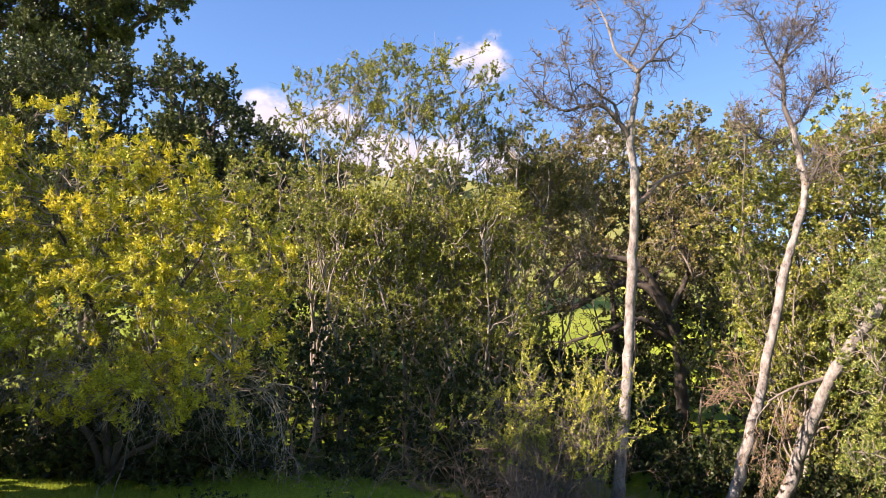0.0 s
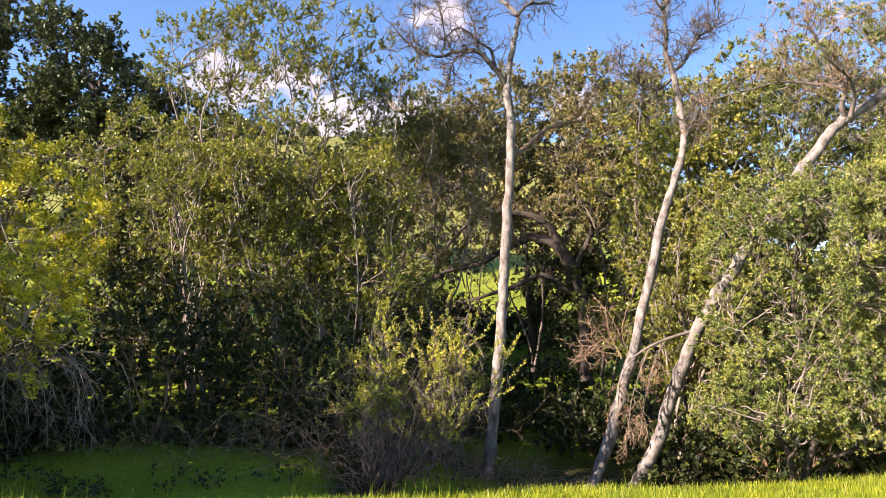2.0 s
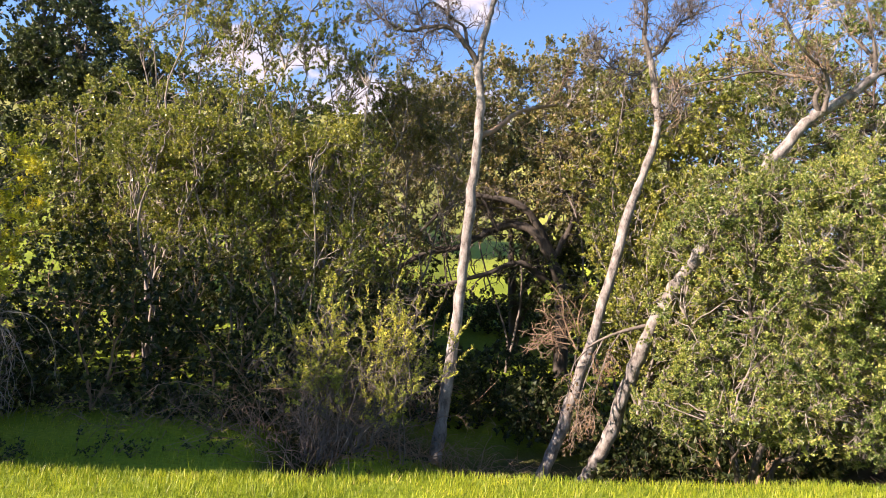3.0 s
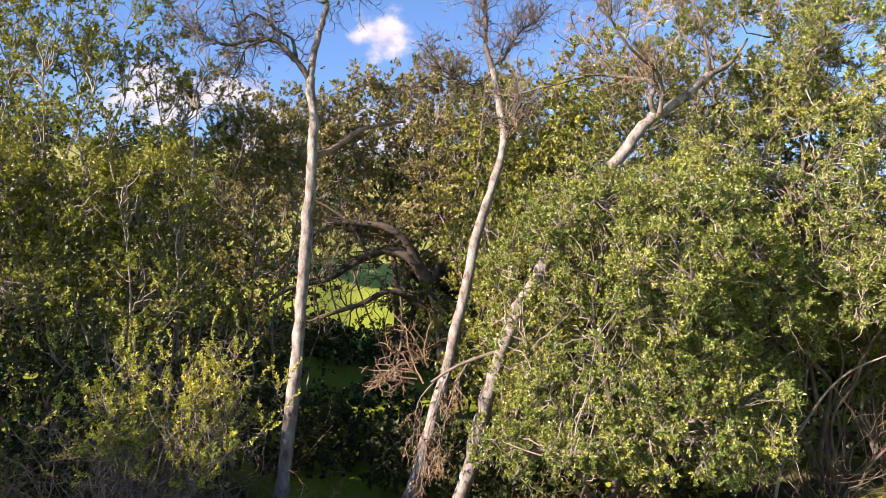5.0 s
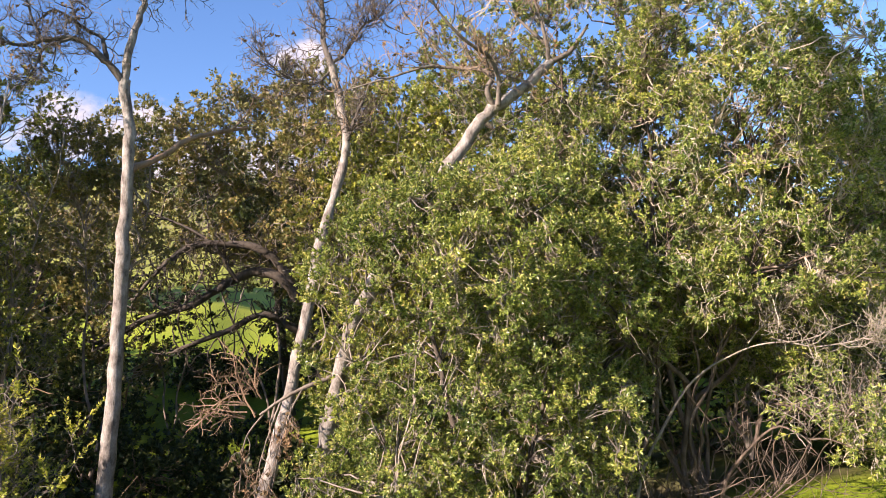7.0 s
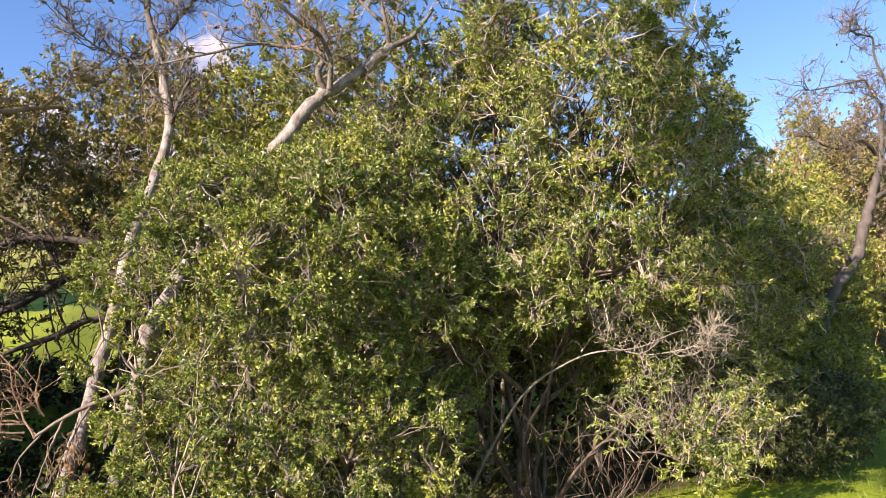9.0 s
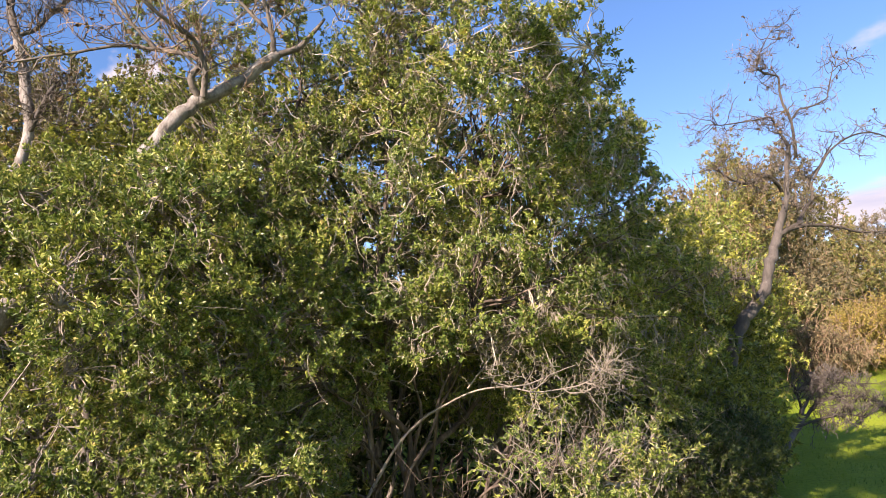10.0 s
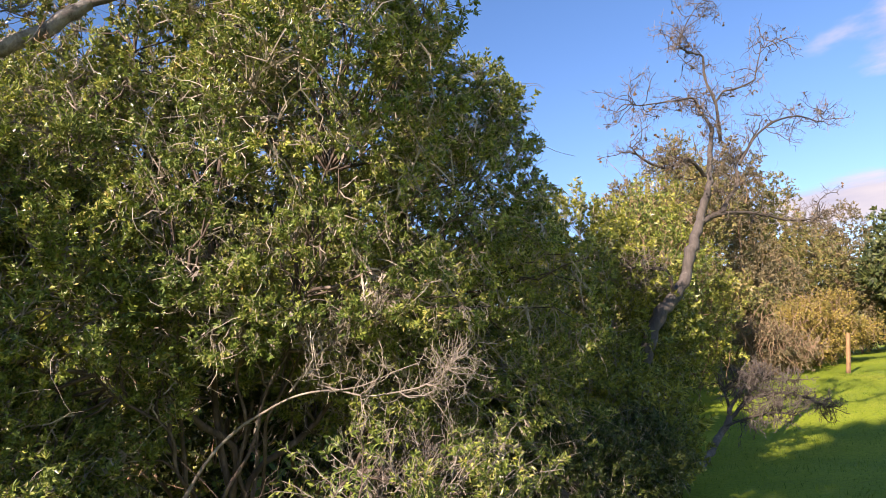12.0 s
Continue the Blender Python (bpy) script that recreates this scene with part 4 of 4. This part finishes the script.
slender(-2.4, 14.6, 7.5, 1.5, LEAF_ALDER, 1500, "slender tree with airy green foliage and grey branches", low=2.2, gaps=0.52, bare=1300)
slender(-0.5, 14.0, 7.7, 1.5, LEAF_ALDER, 1600, "tall airy tree with small green leaves and pale grey branches", low=2.0, gaps=0.52, bare=1300)
slender(1.1, 14.9, 6.9, 1.2, LEAF_ALDER, 900, "slim tree with loose green foliage against the sky", low=2.2, gaps=0.52, bare=1300)
slender(2.4, 15.8, 5.8, 1.2, LEAF_OLIVE, 1300, "thin dry-leaved tree behind the creek", low=3.4, bark=BARK_UMBER, boles=2)
slender(-1.6, 13.1, 4.2, 1.5, LEAF_ALDER, 1900, "bushy young tree with grey stems over the creek", low=2.4, gaps=0.42, bare=900)
slender(0.5, 13.5, 4.2, 1.4, LEAF_ALDER, 1900, "bushy young tree with many thin grey stems", low=2.4, gaps=0.42, bare=900)

for x, y, top, w, mat, n, lab in [
    (3.0, 20.0, 7.6, 1.9, LEAF_OLIVE, 2200, "dry olive-brown tree behind the bare trunks"), (5.2, 20.2, 8.6, 1.9, LEAF_OLIVE, 2300, "twiggy olive-brown tree behind the bare trunks"),
    (7.0, 18.6, 8.2, 1.9, LEAF_OLIVE, 2400, "twiggy tree with brownish leaves across the creek"), (8.2, 15.6, 6.8, 1.7, LEAF_ALDER, 3000, "green tree between the pale trunks and the laurel"),
    (9.7, 15.2, 7.6, 1.7, LEAF_ALDER, 3000, "green tree rising above the laurel"), (7.4, 14.7, 4.2, 1.4, LEAF_ALDER, 2300, "leafy green understorey tree behind the leaning trunk"),
    (11.6, 15.0, 7.2, 1.8, LEAF_OLIVE, 2000, "tall twiggy tree behind the laurel"), (13.4, 15.0, 5.4, 1.8, LEAF_ALDER, 2200, "green tree behind the laurel"), (11.2, 13.0, 6.0, 1.5, LEAF_BAYDARK, 2000, "tree with shade-dark leaves close behind the laurel"), (12.9, 12.6, 4.4, 1.3, LEAF_ALDER, 1900, "small green tree behind the laurel"), (-4.9, 17.0, 6.0, 1.9, LEAF_ALDER, 1800, "green tree behind the yellow willow"),
    (-3.6, 18.6, 5.4, 1.8, LEAF_BAYDARK, 1500, "dark green tree behind the slender trees"), (-1.0, 19.0, 5.4, 1.9, LEAF_BAYDARK, 1600, "dark green tree across the creek"), (1.2, 19.4, 5.0, 1.7, LEAF_OLIVE, 1400, "olive-green tree across the creek"),
    (-1.5, 24.0, 6.4, 2.4, LEAF_OLIVE, 1300, "olive tree on the slope across the creek"), (3.8, 24.5, 8.2, 2.6, LEAF_BAYDARK, 1400, "dark green tree on the slope across the creek"), (16.4, 17.2, 4.2, 1.9, LEAF_ALDER, 1500, "low green tree behind the lawn's edge"), (19.6, 18.6, 4.6, 2.0, LEAF_ALDER, 1500, "bushy green tree behind the lawn's edge"), (7.7, 17.2, 7.2, 1.9, LEAF_ALDER, 2000, "green tree filling the gap behind the pale trunks"), (10.0, 17.4, 7.8, 2.1, LEAF_ALDER, 2000, "tall green tree behind the laurel shrub"), (-0.8, 21.4, 4.6, 2.2, LEAF_BAYDARK, 1500, "dense dark green tree across the creek"), (8.2, 23.5, 8.4, 2.6, LEAF_OLIVE, 1400, "brownish tree on the slope across the creek"),
]:
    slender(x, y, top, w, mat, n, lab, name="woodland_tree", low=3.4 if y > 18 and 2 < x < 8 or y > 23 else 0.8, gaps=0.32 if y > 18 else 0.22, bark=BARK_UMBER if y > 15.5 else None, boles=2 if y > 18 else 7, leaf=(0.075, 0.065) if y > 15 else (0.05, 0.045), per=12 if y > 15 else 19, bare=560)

# ---- dark oaks ----
def oak(x, y, blobs, count, label, leaf=(0.1, 0.085), mat=None, per=19, r=0.16, gaps=0.4):
    z = float(ground_z(x, y))
    st = [([(x + (b[0] - x) * 0.3, y + (b[1] - y) * 0.3, z + (b[2] - z) * 0.55), (b[0], b[1], b[2])], r) for b in blobs]
    return leafy_tree("oak_tree", label, "tree", (x, y, z), st, blobs, count, per, leaf, mat or LEAF_OAK, BARK_DARK, r, 0.5, gaps, 0.9, 40, 0.4, 0.4, 0, 0, twig_r=0.007, lobes=5, tuft=(6, 0.32))


oak(-11.0, 21.0, [(-12.3, 20.5, 7.4, 2.6, 2.0, 2.4), (-10.4, 20.4, 7.6, 1.8, 1.6, 1.9), (-8.7, 20.0, 7.9, 1.5, 1.5, 1.9), (-7.4, 19.8, 6.9, 1.3, 1.4, 1.8), (-10.0, 20.0, 4.2, 3.4, 2.0, 2.8), (-15.2, 21, 6.4, 2.8, 2.4, 3.6)], 6400, "dark evergreen oak with a dense ragged crown", (0.1, 0.085), per=20)
oak(-5.4, 19.5, [(-5.9, 19.6, 6.0, 1.1, 1.2, 1.5), (-5.1, 19.4, 5.6, 1.0, 1.0, 1.7), (-5.6, 19.3, 3.8, 1.7, 1.4, 2.0), (-3.9, 19.5, 4.6, 1.2, 1.1, 1.6)], 2600, "smaller dark evergreen oak")
oak(-21.0, 30.0, [(-17.2, 29.0, 15.6, 2.6, 2.0, 1.3), (-21.5, 30.0, 13.8, 3.4, 2.8, 2.4), (-14.4, 29.0, 16.3, 1.6, 1.4, 0.9), (-20.0, 29.5, 17.0, 4.0, 2.8, 2.2), (-18.8, 29.4, 13.6, 1.6, 1.6, 1.5), (-16.2, 29.2, 14.2, 0.9, 0.9, 0.8)], 6000, "very tall dark tree with drooping boughs", (0.15, 0.09), per=24, r=0.3)
oak(5.6, 22.6, [(6.5, 22.4, 2.0, 1.3, 1.2, 1.8), (7.6, 22.2, 3.2, 1.6, 1.2, 2.2), (5.0, 22.6, 5.4, 1.9, 1.2, 1.3), (7.6, 22.4, 5.6, 1.5, 1.2, 1.4)], 2300, "dark dense oak across the creek", (0.09, 0.08))

bare_tree("oak_tree", "dark old oak with low arching crooked limbs", "tree", (6.6, 19.4, -0.4), [
    ([(6.6, 19.4, -0.6), (6.5, 19.3, 0.6), (6.35, 19.2, 1.8), (6.0, 19.1, 2.7)], 0.18, 0.14),
    ([(6.1, 19.1, 2.5), (5.4, 19.0, 3.2), (4.6, 19.0, 3.15), (3.8, 19.0, 2.7), (2.9, 18.9, 2.4), (1.9, 18.8, 1.7)], 0.15, 0.045),
    ([(6.1, 19.1, 2.6), (5.3, 18.9, 3.7), (4.3, 18.8, 3.9), (3.2, 18.7, 3.5), (2.3, 18.7, 2.9)], 0.12, 0.035),
    ([(6.3, 19.2, 1.7), (5.6, 18.8, 2.1), (4.9, 18.6, 2.25), (4.0, 18.6, 1.9), (3.3, 18.6, 1.5)], 0.11, 0.035),
    ([(6.2, 19.1, 2.6), (6.6, 19.0, 3.8), (6.3, 18.9, 5.0), (5.5, 18.8, 5.6)], 0.09, 0.025),
    ([(4.6, 19.0, 3.1), (4.1, 18.9, 3.8), (3.2, 18.9, 4.5), (2.4, 18.9, 4.8)], 0.045, 0.018),
], BARK_DARK, BARK_DARK, 150, 1.0, 3, 3, 0.42, 0.0, 0, fine_r=0.008, crook=0.02)

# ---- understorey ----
# Shade-coloured shrubs, many added to cover sunlit ground and darken the hollows.
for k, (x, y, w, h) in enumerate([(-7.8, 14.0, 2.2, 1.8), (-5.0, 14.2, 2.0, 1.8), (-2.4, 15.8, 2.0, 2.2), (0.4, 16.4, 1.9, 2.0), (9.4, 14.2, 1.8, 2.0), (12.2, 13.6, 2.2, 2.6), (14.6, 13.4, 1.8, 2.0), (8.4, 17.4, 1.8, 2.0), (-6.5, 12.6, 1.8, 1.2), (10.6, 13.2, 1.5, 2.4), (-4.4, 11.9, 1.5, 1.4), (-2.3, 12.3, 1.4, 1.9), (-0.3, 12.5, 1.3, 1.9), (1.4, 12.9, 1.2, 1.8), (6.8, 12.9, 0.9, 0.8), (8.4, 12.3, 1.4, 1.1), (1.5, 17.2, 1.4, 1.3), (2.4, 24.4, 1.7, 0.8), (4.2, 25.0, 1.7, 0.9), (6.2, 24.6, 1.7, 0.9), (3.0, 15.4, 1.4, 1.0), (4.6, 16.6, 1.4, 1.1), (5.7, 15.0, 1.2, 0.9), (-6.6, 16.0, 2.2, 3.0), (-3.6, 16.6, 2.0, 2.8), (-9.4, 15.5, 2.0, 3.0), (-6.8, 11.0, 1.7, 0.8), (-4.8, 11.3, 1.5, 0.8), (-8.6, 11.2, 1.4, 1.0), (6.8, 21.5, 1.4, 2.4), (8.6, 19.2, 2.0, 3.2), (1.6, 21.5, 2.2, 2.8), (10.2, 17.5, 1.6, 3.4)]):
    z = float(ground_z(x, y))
    leafy_tree("understorey_shrub", "leafy shrub with shade-dark leaves filling hollows under the trees", "shrub", (x, y, z), [([(x - 0.3, y, z + h * 0.5), (x - 0.6, y, z + h)], 0.03), ([(x + 0.3, y, z + h * 0.5), (x + 0.7, y, z + h)], 0.03)],
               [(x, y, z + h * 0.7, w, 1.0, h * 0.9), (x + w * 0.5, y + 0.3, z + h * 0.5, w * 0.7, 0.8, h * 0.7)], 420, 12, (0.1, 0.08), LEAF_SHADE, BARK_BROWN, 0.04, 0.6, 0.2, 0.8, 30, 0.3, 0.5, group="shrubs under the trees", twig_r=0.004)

# ---- laurels and bare tree beyond ----
leafy_tree("bay_laurel_tree", "rounded dark green laurel on the edge of the lawn", "tree", (17.1, 13.6, -0.6),
           [([(16.8, 13.4, 0.6), (16.4, 13.2, 2.0)], 0.06), ([(17.4, 13.4, 0.7), (17.6, 13.3, 2.6)], 0.06), ([(17.8, 13.5, 0.4), (18.6, 13.4, 1.6)], 0.05)],
           [(16.9, 13.4, 2.3, 1.7, 1.5, 2.1), (18.3, 13.8, 1.7, 1.3, 1.4, 1.8), (15.9, 12.7, 0.8, 1.5, 1.3, 1.3), (16.6, 12.0, 0.3, 1.3, 0.9, 0.9)],
           4000, 24, (0.09, 0.042), LEAF_ALDER, BARK_GREY, 0.06, 0.45, 0.25, 0.7, 50, 0.28, 0.5, 0.05, 250, twig_r=0.0045)
# Its dark leaf colour stands in for the shade at the lawn's edge.
leafy_tree("low_shrub", "low shrub with shade-dark leaves at the lawn's edge", "shrub", (14.7, 11.0, -0.6), [([(14.5, 10.9, -0.1), (14.2, 10.8, 0.4)], 0.025), ([(15.0, 11.0, -0.1), (15.5, 11.0, 0.4)], 0.025)],
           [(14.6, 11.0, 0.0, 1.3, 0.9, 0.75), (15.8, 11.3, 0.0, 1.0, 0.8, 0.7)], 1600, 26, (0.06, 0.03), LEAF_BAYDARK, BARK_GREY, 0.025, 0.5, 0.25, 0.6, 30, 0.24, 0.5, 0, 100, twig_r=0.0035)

bare_tree("bare_tree", "gnarled leaning bare tree with lichened grey limbs", "tree", (17.0, 12.4, -0.6), [
    ([(16.9, 12.4, -0.75), (17.2, 12.4, 0.7), (17.73, 12.4, 1.9), (18.13, 12.4, 2.28), (18.54, 12.4, 2.68), (18.77, 12.4, 3.2), (19.14, 12.4, 3.74)], 0.13, 0.085),
    ([(19.12, 12.4, 3.7), (19.25, 12.4, 4.28), (19.56, 12.4, 4.75), (19.93, 12.4, 5.34), (19.68, 12.4, 5.66), (19.49, 12.4, 5.9)], 0.075, 0.022),
    ([(19.12, 12.4, 3.7), (19.58, 12.45, 3.98), (20.2, 12.5, 4.35), (20.48, 12.5, 4.94), (21.33, 12.5, 5.73)], 0.06, 0.015),
    ([(19.4, 12.4, 3.83), (20.28, 12.3, 3.96), (21.24, 12.3, 3.87), (21.93, 12.3, 3.89), (22.52, 12.3, 4.1)], 0.04, 0.010),
    ([(19.36, 12.4, 4.6), (18.91, 12.3, 4.74), (18.32, 12.3, 4.62), (17.8, 12.3, 4.8), (17.57, 12.3, 5.0)], 0.04, 0.010),
    ([(19.93, 12.4, 5.32), (19.99, 12.45, 6.04), (19.87, 12.5, 6.61), (19.88, 12.5, 7.09), (19.41, 12.5, 7.07), (19.39, 12.5, 7.36), (20.02, 12.5, 8.21)], 0.035, 0.008),
    ([(19.5, 12.4, 5.9), (19.16, 12.4, 6.1), (18.57, 12.4, 6.08), (18.05, 12.4, 5.9), (17.88, 12.4, 5.71)], 0.022, 0.006),
    ([(19.98, 12.45, 6.1), (20.5, 12.45, 6.45), (21.05, 12.5, 6.79), (21.55, 12.5, 7.5), (22.4, 12.5, 7.9)], 0.026, 0.007),
    ([(20.48, 12.5, 4.94), (21.53, 12.4, 5.88), (22.68, 12.4, 6.14), (23.2, 12.4, 6.4)], 0.025, 0.007),
    ([(18.2, 12.35, 2.4), (17.88, 12.2, 2.77), (17.36, 12.1, 2.81), (16.87, 12.0, 2.85)], 0.035, 0.010),
], BARK_LIMB, BARK_UMBER, 220, 0.7, 5, 4, 0.48, 0.04, 130, fine_r=0.004, limb_bark=BARK_DARK, crook=0.025)

bare_tree("bare_shrub", "leaning leafless shrub with a matted purplish-grey twig crown", "shrub", (19.3, 13.5, -0.6), [
    ([(19.2, 13.5, -0.75), (19.9, 13.7, -0.5), (20.5, 13.9, -0.2), (20.85, 13.9, 0.1), (20.93, 13.9, 0.4)], 0.09, 0.05),
    ([(20.85, 13.9, 0.1), (21.6, 13.9, 0.5), (22.6, 13.8, 0.55), (23.3, 13.8, 0.35), (23.9, 13.8, 0.15)], 0.04, 0.01),
    ([(20.9, 13.9, 0.3), (21.4, 13.9, 0.7), (22.2, 13.9, 0.85), (23.0, 13.9, 0.8)], 0.035, 0.01),
    ([(20.92, 13.9, 0.4), (20.9, 13.9, 0.75), (21.4, 13.8, 0.95), (22.0, 13.8, 1.0)], 0.03, 0.01),
    ([(20.7, 13.9, 0.0), (21.2, 13.7, 0.15), (21.8, 13.6, 0.2), (22.5, 13.6, 0.1)], 0.025, 0.008),
], BARK_DARKGREY, BARK_DARKGREY, 300, 0.45, 5, 3, 0.35, 0.02, 0, fine_r=0.0045, limb_bark=BARK_DARK)

oak(-6.0, -5.0, [(-5.2, -3.0, 13.4, 2.6, 1.5, 1.2), (-7.4, -3.6, 13.2, 2.4, 1.5, 1.3), (-3.2, -2.4, 13.6, 2.0, 1.3, 1.1), (-6.2, -4.4, 14.0, 2.4, 1.5, 1.2), (-2.0, -1.4, 13.6, 2.6, 1.2, 1.1), (0.5, -2.6, 13.4, 2.4, 1.5, 1.1), (-3.4, -5.6, 13.6, 2.8, 1.7, 1.2), (-8.4, -6.4, 13.2, 2.6, 1.6, 1.2), (-5.4, -2.0, 13.4, 2.2, 0.9, 1.0)], 4200, "tall evergreen tree that shades the lawn", (0.24, 0.2), per=12, r=0.2, gaps=0.05)

# ---- far edge of the lawn ----
def far_tree(x, y, top, w, mat, count, label, name="far_tree", gaps=0.3, leaf=(0.3, 0.16), bare=150):
    z = float(ground_z(x, y))
    h = top - z
    bl = [(x + rng.uniform(-0.6, 0.6) * w, y + rng.uniform(-0.4, 0.4) * w, z + h * f, w * s, w * s * 0.8, h * 0.17) for f, s in ((0.18, 0.8), (0.32, 0.9), (0.48, 0.85), (0.62, 0.7), (0.72, 0.6), (0.84, 0.45), (0.8, 0.4))]
    st = [([(x + a * w * 0.3, y, z + h * 0.4), (x + a * w * 0.6, y, z + h * 0.8)], 0.09) for a in (-0.8, 0.1, 0.9)]
    return leafy_tree(name, label, "tree", (x, y, z), st, bl, count, 15, leaf, mat, BARK_BROWN, 0.09, 0.6, gaps * 0.8, 1.2, 40, 0.6, 0.5, 0, bare, twig_r=0.010)


far_tree(22.8, 18.0, 6.3, 1.5, LEAF_BAY, 1200, "bright green tree beside the gnarled bare one", leaf=(0.13, 0.06))
far_tree(24.5, 25.0, 6.6, 2.6, LEAF_OLIVE, 1300, "olive-green tree behind the green ones", leaf=(0.18, 0.12))
far_tree(18.6, 23.0, 6.0, 2.6, LEAF_BAYDARK, 1300, "dark green tree behind the lawn's edge", leaf=(0.18, 0.12))
far_tree(26.0, 20.0, 7.6, 2.2, LEAF_ALDER, 1300, "bushy green tree at the far edge of the lawn", leaf=(0.14, 0.06))
far_tree(29.0, 22.0, 5.2, 2.0, LEAF_ALDER, 1000, "green bush at the far edge of the lawn", leaf=(0.14, 0.06))
far_tree(36.0, 26.4, 5.8, 2.5, LEAF_OLIVE, 1000, "olive-green bushy tree behind the golden bushes", leaf=(0.2, 0.12))
far_tree(32.5, 27.5, 9.6, 2.8, LEAF_TAWNY, 1900, "brownish half-bare tree on the far side of the lawn", gaps=0.4, leaf=(0.2, 0.09), bare=500)
far_tree(39.0, 32.0, 15.2, 3.6, LEAF_OLIVE, 2200, "tall olive-brown tree on the far side of the lawn", gaps=0.35, leaf=(0.2, 0.09), bare=400)
far_tree(45.0, 33.0, 15.6, 3.8, LEAF_TAWNY, 2300, "tall tawny tree on the far side of the lawn", gaps=0.35, leaf=(0.22, 0.1), bare=500)
far_tree(51.0, 34.5, 14.6, 4.0, LEAF_OLIVE, 2100, "broad olive-brown tree on the far side of the lawn", leaf=(0.22, 0.1), bare=300)
far_tree(63.0, 37.0, 11.5, 3.8, LEAF_OLIVE, 1500, "olive tree at the end of the lawn", leaf=(0.22, 0.1))
far_tree(57.0, 35.0, 12.4, 3.6, LEAF_TAWNY, 1700, "tawny tree at the end of the lawn", leaf=(0.22, 0.1))
far_tree(37.2, 23.0, 3.6, 1.9, LEAF_GOLD, 1000, "golden-brown bush beside a wooden post", "far_bush", 0.2, (0.14, 0.07))
far_tree(40.8, 24.6, 4.4, 2.2, LEAF_GOLD, 1100, "golden-brown bush at the lawn's far edge", "far_bush", 0.2, (0.14, 0.07))
far_tree(33.2, 22.6, 2.8, 1.8, LEAF_TAWNY, 700, "low reddish-brown thicket at the lawn's edge", "far_bush", 0.3, (0.12, 0.05), 400)
for x, y, top, w in [(70, 36, 9, 5), (80, 42, 11, 6), (92, 44, 11, 6), (105, 50, 13, 7), (66, 46, 13, 5), (75, 40, 12, 6), (84, 46, 12, 6), (62, 32, 8, 4)]:
    far_tree(x, y, top + 2, w, LEAF_OAK, 800, "distant dark tree beyond the lawn", "distant_tree", 0.15, (0.5, 0.25), 0)


def post(x, y):
    z = float(ground_z(x, y))
    bm = bmesh.new()
    bmesh.ops.create_cone(bm, cap_ends=True, segments=10, radius1=0.08, radius2=0.075, depth=1.6)
    bmesh.ops.translate(bm, vec=(0, 0, 0.66), verts=bm.verts)
    bmesh.ops.bevel(bm, geom=[e for e in bm.edges if e.is_manifold and e.calc_length() < 0.1 and all(v.co.z > 1.4 for v in e.verts)], offset=0.015, segments=2, affect="EDGES")
    me = bpy.data.meshes.new("wooden_post")
    bm.to_mesh(me)
    bm.free()
    me.materials.append(POST)
    ob = new("wooden_post", me)
    ob.matrix_world = Matrix.Translation((x, y, z)) @ Matrix.Rotation(radians(8), 4, Vector((0.84, 0.54, 0)))
    tagged(ob, "round weathered wooden post leaning slightly at the lawn's edge", "post")


post(34.4, 20.0)

# ---- hill ----
def hill_bushes():
    a = rng.uniform(-1.0, 0.2, 60)
    y = rng.uniform(60, 190, 60)
    x = a * y
    thing = []
    for k in range(60):
        z = float(ground_z(x[k], y[k]))
        r = rng.uniform(1.2, 3.2)
        p, nrm = shell_points([(x[k], y[k], z + r * 0.5, r, r, r * 0.8)], 60, 0.5)
        thing.append(leaves(np.repeat(p, 4, 0), rng.normal(size=(len(p) * 4, 3)), 0.9, 0.6))
    V, F = joined(thing)
    tagged(new("hill_scrub", mesh_np("hill_scrub", V, F, LEAF_OAK)), "dark scattered bushes on the grassy hill", "bushes", kind="stuff")


hill_bushes()
